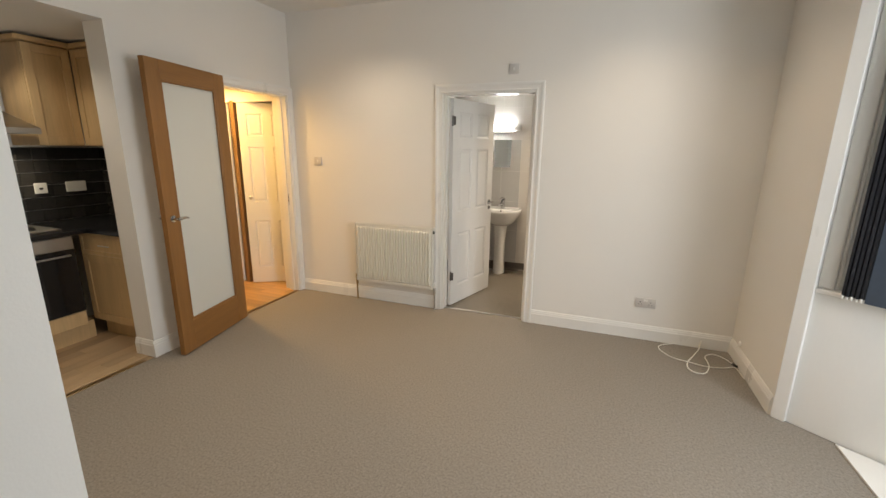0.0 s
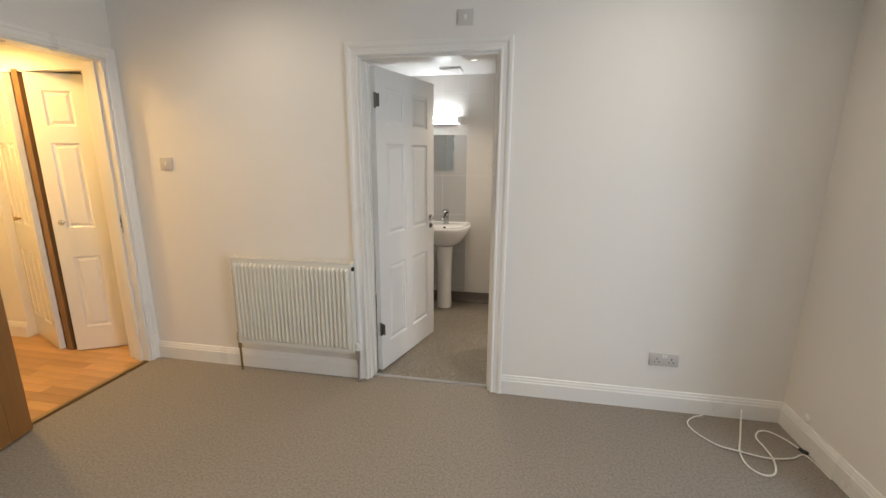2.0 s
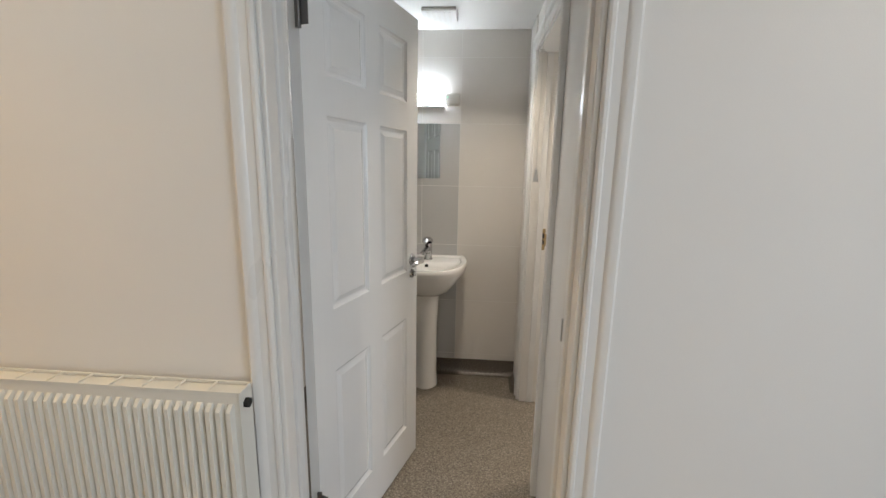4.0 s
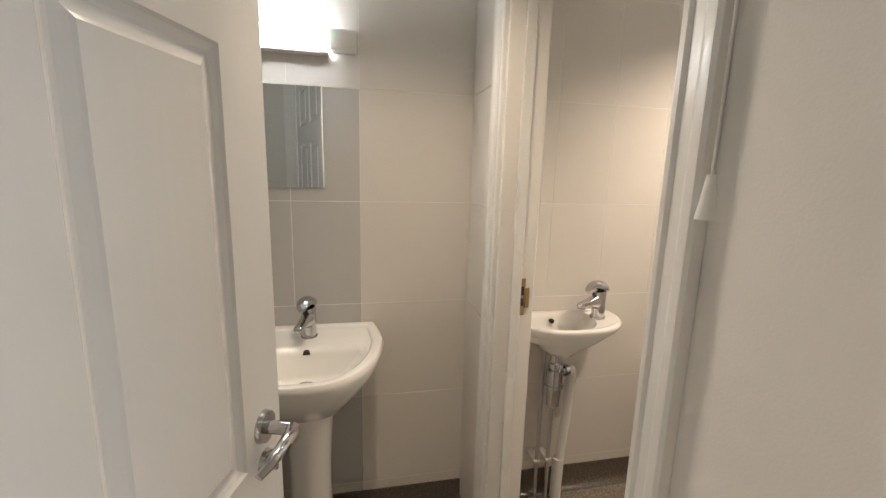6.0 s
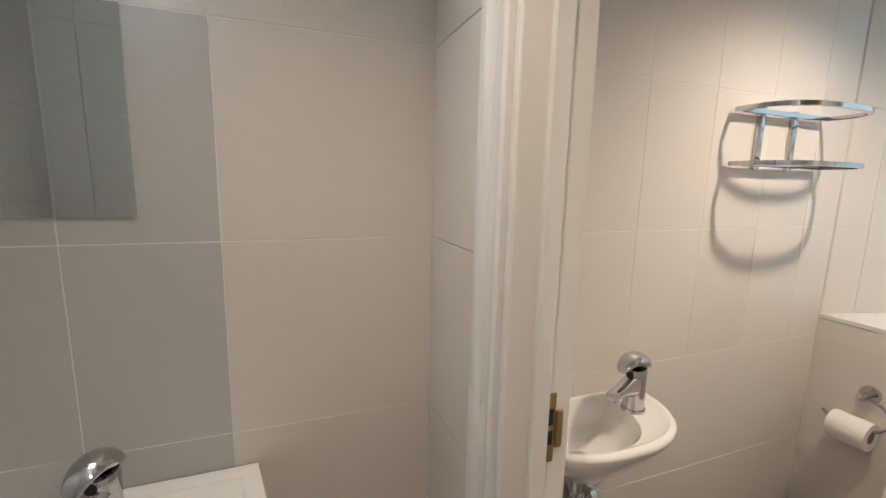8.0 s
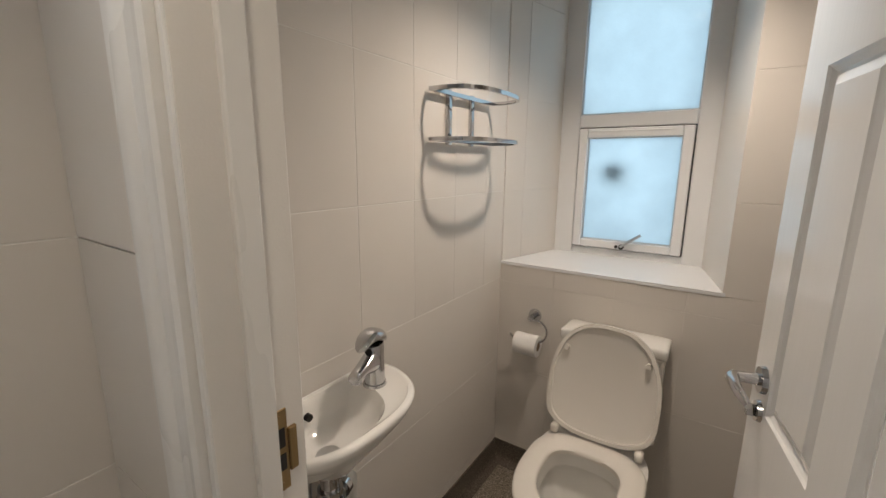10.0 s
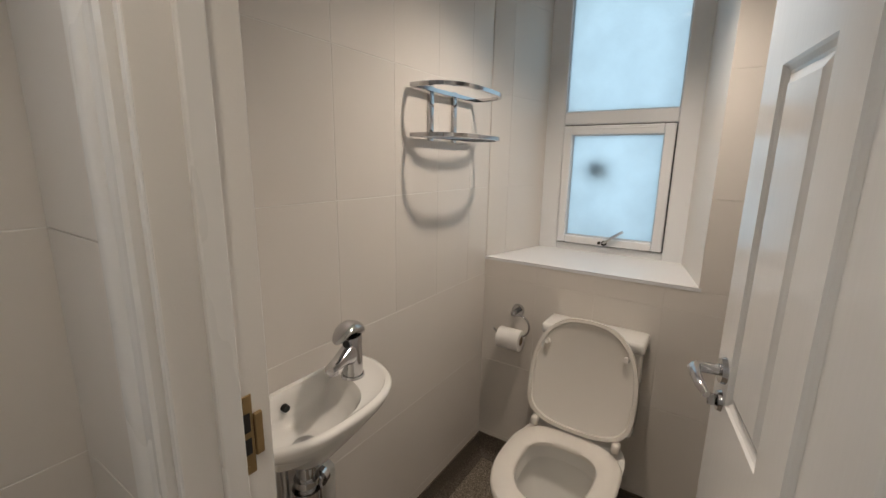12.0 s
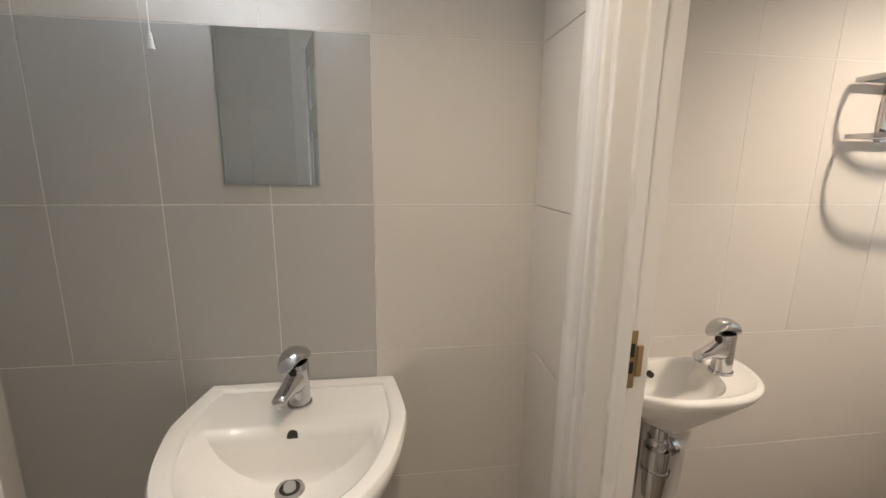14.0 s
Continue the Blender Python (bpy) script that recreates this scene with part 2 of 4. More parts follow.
# ---------- shell ----------
XL, XR, YB, XP, XW = -1.63, 2.44, 1.64, 0.83, 2.24
ZC, ZB = 2.78, 2.185
TH = 0.12
struct("wall_north", [(XL - TH, 0.02, 0.0, TH, 0, ZC + 0.1), (0.79, 3.0, 0.0, TH, 0, ZC + 0.1), (0.02, 0.79, 0.0, TH, 2.0, ZC + 0.1)], PLASTER, "white painted wall with a doorway to the bathroom", "wall")
struct("wall_west", [(XL - TH, XL, -0.06, 0.0, 0, ZC), (XL - TH, XL, -0.87, -0.06, 2.03, ZC), (XL - TH, XL, -1.69, -0.87, 0, ZC), (XL - 0.19, XL - TH, -1.69, -1.07, 0, ZC), (XL - 0.19, XL, -3.0, -1.69, 2.29, ZC), (XL - TH, XL, -3.6, -3.0, 0, ZC)], PLASTER, "white painted wall with hall doorway and kitchen opening", "wall")
struct("wall_east", [(XR, XR + 0.12, -0.87, 0, 0, ZC), (XR, XR + 0.12, -3.6, -3.0, 0, ZC), (XR, XR + 0.12, -3.0, -0.87, 2.45, ZC)], PLASTER, "white painted wall beside the window bay", "wall")
struct("wall_south", [(XL - TH, 0.80, -3.49, -3.37, 0, ZC), (1.68, XR + 0.1, -3.49, -3.37, 0, ZC), (0.80, 1.68, -3.49, -3.37, 2.05, ZC)], PLASTER, "white painted wall with the entrance opening", "wall")
struct("wall_entrance", [(0.2, 0.3, -5, -3.49, 0, 2.5), (2.3, 2.4, -5, -3.49, 0, 2.5), (0.2, 2.4, -5.1, -5, 0, 2.5), (0.2, 2.4, -5.1, -3.49, 2.5, 2.6)], PLASTER, "plain white entrance passage walls", "wall")
struct("ceiling", [(XL - TH, 4.0, -3.5, 0.0, ZC, ZC + 0.1)], CEIL, "white painted living room ceiling", "ceiling")
struct("ceiling_bathroom", [(-0.44, 2.75, TH, 1.75, ZB, ZB + 0.1)], CEIL, "white painted bathroom ceiling", "ceiling")
struct("floor", [(XL, 4.0, -5.1, 0.05, -0.1, 0.0)], CARPET, "beige short pile fitted carpet", "floor")
struct("floor_bathroom", [(-0.5, 2.75, 0.05, 1.76, -0.1, -0.002)], VINYL, "beige speckled safety vinyl bathroom floor", "floor")
struct("wall_bathroom_west", [(-0.56, -0.44, TH, 1.76, 0, ZB)], TILEG, "pale tiled bathroom wall", "wall")
struct("wall_bathroom_north", [(-0.56, 2.36, YB + 0.0009, YB + 0.13, 0, ZB + 0.1)], GROUT, "ivory tiled wall behind the basins", "wall")
wn_ = bpy.data.objects["wall_bathroom_north"]
struct("wall_partition", [(XP, 0.95, TH, 0.65, 0, ZB), (XP, 0.95, 1.315, YB, 0, ZB), (XP, 0.95, 0.65, 1.315, 1.99, ZB)], PLASTER, "white partition between lobby and toilet", "wall")
wp_ = bpy.data.objects["wall_partition"]


def splay_wall():
    bm = B()
    X0, X1 = XW + 0.0009, 2.75
    box(bm, X0, X1, 0.12, YB + 0.1, 0, 0.955)
    box(bm, X0, X1, 0.12, YB + 0.1, 2.15, ZB + 0.1)
    for (ya, yb, yc, yd) in ((0.12, 0.12, 0.83, 0.935), (YB + 0.1, YB + 0.1, YB - 0.002, 1.50)):
        base = [(X0, ya), (X1, yb), (X1, yd), (X0, yc)]
        loft(bm, [[(x, y, 0.955) for x, y in base], [(x, y, 2.15) for x, y in base]])
    return tagged(part("wall_bathroom_east", bm, TILE), "ivory tiled wall with a splayed window recess", "wall", kind="structure")


we_ = splay_wall()
bm = B()
pts = [(XW - 0.002, YB), (XW - 0.002, 0.822), (2.66, 0.92), (2.66, 1.53)]
loft(bm, [[(x, y, 0.955) for x, y in pts], [(x, y, 0.968) for x, y in pts]])
tagged(part("window_sill", bm, UPVC), "white tiled window sill board", "sill", kind="structure")

# coved vinyl skirting in the bathroom
COVEP = [(0, 0), (0.045, 0), (0.02, 0.008), (0.008, 0.03), (0.006, 0.1), (0, 0.1)]


def cove(A, B_, U):
    bm = B()
    sweep(bm, COVEP, A, B_, U, (0, 0, 1))
    return tagged(part("baseboard", bm, COVE, smooth=50), "dark speckled coved vinyl skirting", "skirting", kind="structure")


cove((-0.44, YB, 0), (XP, YB, 0), (0, -1, 0))
cove((0.95, YB, 0), (XW, YB, 0), (0, -1, 0))
cove((XW, YB, 0), (XW, TH, 0), (-1, 0, 0))
cove((-0.44, TH, 0), (-0.44, YB, 0), (1, 0, 0))
cove((XP, 1.40, 0), (XP, YB, 0), (-1, 0, 0))

SKP = [(0, 0), (0.016, 0), (0.016, 0.088), (0.012, 0.096), (0.012, 0.104), (0.008, 0.112), (0.006, 0.122), (0, 0.125)]


def skirting(A, B_, U):
    bm = B()
    sweep(bm, SKP, A, B_, U, (0, 0, 1))
    return tagged(part("baseboard", bm, GLOSS), "white gloss moulded skirting board", "skirting", kind="structure")


skirting((XL, 0, 0), (-0.067, 0, 0), (0, -1, 0))
skirting((0.865, 0, 0), (XR, 0, 0), (0, -1, 0))
skirting((XR, -0.016, 0), (XR, -0.86, 0), (-1, 0, 0))
skirting((XL, -0.945, 0), (XL, -1.706, 0), (1, 0, 0))
skirting((XL, -1.69, 0), (XL - 0.19, -1.69, 0), (0, -1, 0))
skirting((XL, -3.37, 0), (0.80, -3.37, 0), (0, 1, 0))

ARP = [(0, 0), (0.012, 0), (0.016, 0.006), (0.016, 0.014), (0.011, 0.019), (0.013, 0.04), (0.019, 0.046), (0.022, 0.054), (0.022, 0.066), (0.018, 0.072), (0, 0.072)]


def door_frame(name, label, axis, a0, a1, w, n, top, depth, stop, stop_side):
    """Architrave and lining of an opening from a0 to a1 along an axis, on the face at w with normal n (+-1)."""
    e = thing(name, label, "door frame", kind="structure")

    def P(a, o, z):
        return (a, w + o, z) if axis == "x" else (w + o, a, z)

    U = Vector(P(0, n, 0)) - Vector(P(0, 0, 0))
    AX = Vector((1, 0, 0)) if axis == "x" else Vector((0, 1, 0))
    for aa, s in ((a0, -1), (a1, 1)):
        bm = B()
        sweep(bm, ARP, P(aa - s * 0.006 + s * 0.006, 0, 0), P(aa, 0, top), U, s * AX, 0, 1)
        part("architrave", bm, GLOSS, e, smooth=25)
    bm = B()
    sweep(bm, ARP, P(a0, 0, top), P(a1, 0, top), U, (0, 0, 1), 1, 1)
    part("architrave", bm, GLOSS, e, smooth=25)
    t = 0.014
    d0, d1 = (0.002 * n, -n * (depth + 0.004))
    for aa, s in ((a0, 1), (a1, -1)):
        bm = B()
        q, r = P(aa, d0, 0), P(aa + s * t, d1, top)
        box(bm, min(q[0], r[0]), max(q[0], r[0]), min(q[1], r[1]), max(q[1], r[1]), 0, top, 0.002)
        part("lining", bm, GLOSS, e)
        bm = B()
        q, r = P(aa + s * t, -n * stop, 0), P(aa + s * (t + 0.011), -n * (stop + 0.032), top)
        box(bm, min(q[0], r[0]), max(q[0], r[0]), min(q[1], r[1]), max(q[1], r[1]), 0, top - t, 0.002)
        part("door_stop", bm, GLOSS, e)
    bm = B()
    q, r = P(a0 + t, d0, 0), P(a1 - t, d1, 0)
    box(bm, min(q[0], r[0]), max(q[0], r[0]), min(q[1], r[1]), max(q[1], r[1]), top - t, top, 0.002)
    part("lining", bm, GLOSS, e)
    return e


f1 = door_frame("door_frame_1", "white gloss moulded frame of the bathroom doorway", "x", 0.005, 0.805, -0.001, -1, 2.0, 0.12, 0.05, 1)
f2 = door_frame("door_frame_2", "white gloss moulded frame of the toilet doorway", "y", 0.635, 1.33, XP - 0.001, -1, 1.99, 0.12, 0.045, 1)
f3 = door_frame("door_frame_3", "white gloss moulded frame of the hall doorway", "y", -0.885, -0.072, XL + 0.001, 1, 2.03, 0.12, 0.05, 1)


def keep_plate(name, m, material, lab):
    bm = B()
    box(bm, -0.013, 0.013, 0, 0.003, -0.06, 0.06, 0.0008)
    box(bm, 0.013, 0.026, 0, 0.006, -0.035, 0.03, 0.0015)
    o = thing(name, lab, "strike plate", m=m)
    part("plate", bm, material, o)
    for z0, z1 in ((-0.028, -0.004), (0.006, 0.034)):
        bm = B()
        box(bm, -0.007, 0.008, 0.0031, 0.0042, z0, z1)
        part("slot", bm, DARK, o)
    for z in (-0.05, 0.05):
        bm = B()
        cyl(bm, (0, 0.002, z), (0, 0.0045, z), 0.004, n=10)
        part("screw", bm, material, o)
    return o


keep_plate("strike_plate", pose(0.91, 1.3155, 1.0, 0, 0, 180) @ Matrix.Diagonal((-1, 1, 1, 1)), BRASS, "brass strike plate let into the toilet door jamb")
keep_plate("strike_plate", pose(0.790, 0.098, 0.945, 0, 0, 90), STEEL, "steel strike plate let into the bathroom door jamb")


# ---------- doors ----------
def lever(parent, m, rose_z=0.0, thumb=True):
    """Chrome lever on round rose with a thumb turn below; local +y is out of the leaf, +x is the way the lever points."""
    e = part("handle", (lambda b: (cyl(b, (0, 0, 0), (0, 0.009, 0), 0.026, 0.024, 24), cyl(b, (0, 0.008, 0), (0, 0.05, 0), 0.011, 0.010, 16), tube(b, [(0, 0.048, 0), (0.015, 0.054, 0.001), (0.05, 0.056, 0.004), (0.078, 0.052, -0.001), (0.098, 0.045, -0.008)], [0.011, 0.0115, 0.0095, 0.0085, 0.006]), b)[-1])(B()), CHROME, parent, "polished chrome lever handle", 40)
    e.matrix_local = m
    if thumb:
        b = B()
        cyl(b, (0, 0, -0.062), (0, 0.007, -0.062), 0.021, 0.019, 20)
        box(b, -0.004, 0.004, 0.007, 0.022, -0.074, -0.05, 0.002)
        part("thumb_turn", b, CHROME, e, "", 40)
    return e


def raised_panel(bm, x0, x1, z0, z1, y, s):
    """A moulded panel sunk in the face at y; s is the way out of the face."""
    rings = []
    for ins, dep in ((0, 0), (0.004, 0.004), (0.012, 0.0085), (0.017, 0.0085), (0.030, 0.0035), (0.034, 0.0015)):
        yy = y - s * dep
        rings.append([(x0 + ins, yy, z0 + ins), (x1 - ins, yy, z0 + ins), (x1 - ins, yy, z1 - ins), (x0 + ins, yy, z1 - ins)])
    loft(bm, rings, False, True)


def panel_door(name, label, w, h, m, material=DOORW, t=0.036):
    """Six-panel leaf: hinge at x=0, y from 0 to t, bottom at 0.008."""
    e = thing(name, label, "door", m=m)
    st = 0.105 * w / 0.75
    cols = [(st, w / 2 - 0.045), (w / 2 + 0.045, w - st)]
    rows = [(0.19, 0.73), (0.94, 1.53), (1.64, h - 0.11)]
    bm = B()
    z0 = 0.008
    xs = sorted({0, w, *[c for cc in cols for c in cc]})
    zs = sorted({z0, h, *[r for rr in rows for r in rr]})
    vt = {}

    def V(x, y, z):
        k = (round(x, 5), y, round(z, 5))
        if k not in vt:
            vt[k] = bm.verts.new((x, y, z))
        return vt[k]

    for y in (0.0, t):
        for xa, xb in zip(xs, xs[1:]):
            for za, zb in zip(zs, zs[1:]):
                if (xa, xb) in cols and (za, zb) in rows:
                    continue
                bm.faces.new((V(xa, y, za), V(xb, y, za), V(xb, y, zb), V(xa, y, zb)))
    for za, zb in zip(zs, zs[1:]):
        for x in (0, w):
            bm.faces.new((V(x, 0.0, za), V(x, t, za), V(x, t, zb), V(x, 0.0, zb)))
    for xa, xb in zip(xs, xs[1:]):
        for z in (z0, h):
            bm.faces.new((V(xa, 0.0, z), V(xb, 0.0, z), V(xb, t, z), V(xa, t, z)))
    part("leaf", bm, material, e)
    for x0, x1 in cols:
        for za, zb in rows:
            for y, s in ((0.0, -1), (t, 1)):
                bm = B()
                raised_panel(bm, x0, x1, za, zb, y, s)
                o = part("panel", bm, material, e, fix=False)
    return e


def hinges(e, material, y, zs):
    for z in zs:
        b = B()
        cyl(b, (-0.004, y, z - 0.045), (-0.004, y, z + 0.045), 0.008, n=12)
        box(b, -0.003, -0.0005, y - 0.03, y + 0.002, z - 0.038, z + 0.038)
        part("hinge", b, material, e, "steel butt hinge", 40)


d1 = panel_door("door_1", "white six-panel door standing open into the bathroom", 0.735, 1.975, pose(0.028, 0.118, 0, 0, 0, 73.5) @ Matrix.Translation((0, -0.036, 0)))
lever(d1, pose(0.68, 0.0, 0.985) @ Matrix.Diagonal((-1, -1, 1, 1)))
lever(d1, pose(0.68, 0.036, 0.985) @ Matrix.Diagonal((-1, 1, 1, 1)))
hinges(d1, DARKSTEEL, 0.0, (0.31, 1.78))
d2 = panel_door("door_2", "white six-panel door standing open into the toilet", 0.65, 1.965, pose(0.955, 0.654, 0, 0, 0, 10.5) @ Matrix.Translation((0, -0.036, 0)))
lever(d2, pose(0.59, 0.036, 0.995) @ Matrix.Diagonal((-1, 1, 1, 1)))
lever(d2, pose(0.59, 0.0, 0.995) @ Matrix.Diagonal((-1, -1, 1, 1)))
hinges(d2, DARKSTEEL, 0.036, (0.24, 1.72))


def oak_door():
    w, h, t = 0.765, 2.085, 0.042
    e = thing("door_3", "oak framed door with tall frosted glass pane standing open", "door", m=pose(-1.618, -0.872, 0, 0, 0, -78.5))
    for x0, x1 in ((0, 0.115), (w - 0.115, w)):
        b = B()
        box(b, x0, x1, 0, t, 0.01, h, 0.003)
        part("stile", b, OAK, e)
    for z0, z1 in ((0.01, 0.245), (h - 0.125, h)):
        b = B()
        box(b, 0.1155, w - 0.1155, 0.0005, t - 0.0005, z0, z1, 0.002)
        part("rail", b, OAKX, e)
    for y0, y1 in ((0.003, 0.015), (t - 0.015, t - 0.003)):
        b = B()
        for a in ((0.115, 0.13, 0.245, h - 0.125), (w - 0.13, w - 0.115, 0.245, h - 0.125), (0.13, w - 0.13, 0.245, 0.26), (0.13, w - 0.13, h - 0.14, h - 0.125)):
            box(b, a[0], a[1], y0, y1, a[2], a[3], 0.002)
        part("glazing_bead", b, OAK, e)
    b = B()
    box(b, 0.118, w - 0.118, t / 2 - 0.003, t / 2 + 0.003, 0.248, h - 0.128)
    part("glass_pane", b, FROST, e, "frosted white glass")
    lever(e, pose(w - 0.055, t, 1.03) @ Matrix.Diagonal((-1, 1, 1, 1)), thumb=False)
    lever(e, pose(w - 0.055, 0, 1.03) @ Matrix.Diagonal((-1, -1, 1, 1)), thumb=False)


oak_door()

# ---------- living room things ----------


def radiator():
    x0, x1, z0, z1 = -0.885, -0.062, 0.212, 0.803
    e = thing("radiator", "cream enamelled panel radiator with vertical flutes on the wall", "radiator")
    b = B()
    n = 28
    pitch = (x1 - x0 - 0.03) / n
    front = [(x0, -0.062), (x0 + 0.004, -0.084)]
    for i in range(n):
        xa = x0 + 0.015 + i * pitch
        for u, d in ((0.0, -0.084), (0.28, -0.084), (0.42, -0.100), (0.82, -0.100), (0.95, -0.084)):
            front.append((xa + u * pitch, d))
    front += [(x1 - 0.004, -0.084), (x1, -0.062)]
    rings = []
    for z, k in ((z0, 0), (z0 + 0.028, 0), (z0 + 0.045, 1), (z1 - 0.045, 1), (z1 - 0.028, 0), (z1 - 0.008, 0), (z1, 0.0)):
        rings.append([(x, (y if k or y > -0.085 else -0.084), z) for x, y in front])
    loft(b, rings, True, True)
    part("panel", b, RADW, e, smooth=30)
    b = B()
    box(b, x0 + 0.002, x1 - 0.002, -0.062, -0.03, z0 + 0.01, z1 - 0.004)
    part("convector", b, RADW, e)
    b = B()
    box(b, x0 - 0.003, x1 + 0.003, -0.086, -0.082, z1, z1 + 0.006)
    box(b, x0 - 0.003, x1 + 0.003, -0.032, -0.028, z1, z1 + 0.006)
    for i in range(10):
        xx = x0 + (x1 - x0 - 0.004) * i / 9
        box(b, xx, xx + 0.004, -0.082, -0.032, z1 + 0.001, z1 + 0.005)
    part("top_grille", b, RADW, e)
    for x in (x0 - 0.002, x1 - 0.0):
        b = B()
        box(b, x - 0.0015, x + 0.0015, -0.088, -0.028, z0, z1 + 0.004, 0.001)
        part("side_panel", b, RADW, e)
    b = B()
    cyl(b, (x1 - 0.004, -0.06, z1 - 0.035), (x1 + 0.012, -0.06, z1 - 0.035), 0.014, n=6)
    part("bleed_plug", b, DARK, e)
    for x, s in ((x0 - 0.018, -1), (x1 + 0.018, 1)):
        b = B()
        cyl(b, (x, -0.055, 0.0), (x, -0.055, 0.17), 0.0075, n=14)
        cyl(b, (x, -0.055, 0.165), (x, -0.055, 0.225), 0.013, n=6)
        cyl(b, (x, -0.055, 0.215), (x - s * 0.035, -0.055, 0.215), 0.009, n=14)
        part("pipe", b, BRASS if s < 0 else STEEL, e, "", 40)
        b = B()
        cyl(b, (x, -0.055, 0.226), (x, -0.055, 0.275), 0.017, 0.014, 16)
        part("valve_cap", b, BRASS if s < 0 else PLASTIC, e, "", 40)
    for x in (x0 + 0.12, x1 - 0.12):
        b = B()
        box(b, x - 0.015, x + 0.015, -0.032, 0.0, z0 + 0.06, z1 - 0.06)
        part("bracket", b, RADW, e)


radiator()


def plate(name, label, x, z, w, h, kind):
    e = thing(name, label, "socket" if kind == "socket" else "switch", m=pose(x, 0, z))
    b = B()
    box(b, -w / 2, w / 2, -0.011, 0, -h / 2, h / 2, 0.003, 2)
    part("faceplate", b, PLATEM, e, smooth=35)
    if kind == "socket":
        for s in (-1, 1):
            b = B()
            cx = s * w / 4
            box(b, cx - 0.003, cx + 0.003, -0.0118, -0.0105, 0.002, 0.011)
            box(b, cx - 0.015, cx - 0.008, -0.0118, -0.0105, -0.015, -0.010)
            box(b, cx + 0.008, cx + 0.015, -0.0118, -0.0105, -0.015, -0.010)
            part("pin_holes", b, DARK, e)
            b = B()
            box(b, s * 0.008 - 0.006, s * 0.008 + 0.006, -0.0145, -0.0108, 0.014, 0.032, 0.001)
            part("rocker", b, PLASTIC, e)
    else:
        b = B()
        box(b, -0.006, 0.006, -0.015, -0.0108, -0.012, 0.012, 0.0012)
        part("rocker", b, PLASTIC, e)
    for s in (-1, 1):
        b = B()
        cyl(b, (s * w * 0.4, -0.0105, 0), (s * w * 0.4, -0.0122, 0), 0.003, n=10)
        part("screw", b, STEEL, e)
    return e


plate("double_socket", "white plastic double power socket on the wall", 1.797, 0.318, 0.155, 0.078, "socket")
plate("light_switch", "white plastic single light switch on the wall", -1.343, 1.397, 0.084, 0.078, "switch")
plate("fused_spur", "white plastic fused spur plate above the doorway", 0.617, 2.172, 0.084, 0.078, "switch")

def flowing(pts, steps=12):
    """A smooth run through a few points."""
    P = [Vector(p) for p in pts]
    P = [2 * P[0] - P[1]] + P + [2 * P[-1] - P[-2]]
    out = []
    for i in range(1, len(P) - 2):
        for k in range(steps):
            u = k / steps
            out.append(0.5 * (2 * P[i] + (P[i + 1] - P[i - 1]) * u + (2 * P[i - 1] - 5 * P[i] + 4 * P[i + 1] - P[i + 2]) * u * u + (3 * P[i] - P[i - 1] - 3 * P[i + 1] + P[i + 2]) * u ** 3))
    return out + [P[-2]]


bm = B()
tube(bm, flowing([(2.23, -0.02, 0.06), (2.21, -0.07, 0.012), (2.15, -0.2, 0.006), (2.09, -0.33, 0.006), (2.08, -0.43, 0.006), (2.12, -0.48, 0.006), (2.18, -0.46, 0.006), (2.22, -0.37, 0.012), (2.23, -0.27, 0.008), (2.23, -0.19, 0.006), (2.27, -0.13, 0.006), (2.32, -0.12, 0.006), (2.37, -0.17, 0.006), (2.405, -0.26, 0.008)]), 0.0045, 8)
tube(bm, flowing([(2.03, -0.03, 0.006), (1.97, -0.06, 0.006), (1.92, -0.12, 0.006), (1.93, -0.2, 0.006), (2.0, -0.29, 0.006), (2.09, -0.335, 0.014), (2.2, -0.35, 0.006), (2.32, -0.33, 0.006), (2.39, -0.29, 0.006), (2.41, -0.33, 0.006), (2.415, -0.45, 0.006)]), 0.0038, 8)
cab = thing("coiled_cable", "loose white coax cable coiled on the carpet", "cable")
part("cable", bm, CABLE, cab, smooth=60)
bm = B()
cyl(bm, (2.398, -0.25, 0.010), (2.414, -0.285, 0.012), 0.009, n=12)
part("plug", bm, DARK, cab, "dark aerial plug", 40)
bm = B()
cyl(bm, (XR, -0.195, 0.155), (XR - 0.014, -0.195, 0.155), 0.022, 0.02, 18)
o = thing("wall_outlet", "small round white cable outlet above the skirting", "outlet")
part("cover", bm, PLASTIC, o, smooth=40)

for nm, p0, p1, lab, mt in (("trim", (0.02, 0.79, 0.035, 0.065), (0, 0.006), "pale metal threshold strip under the bathroom door", STEEL), ("trim", (XL - 0.05, XL - 0.02, -0.87, -0.07), (0, 0.006), "brass threshold strip at the hall doorway", BRASS), ("trim", (XL - 0.03, XL, -3.0, -1.77), (0, 0.006), "brass threshold strip at the kitchen opening", BRASS)):
    bm = B()
    box(bm, *p0, *p1, 0.002)
    tagged(part(nm, bm, mt), lab, "threshold", kind="structure")

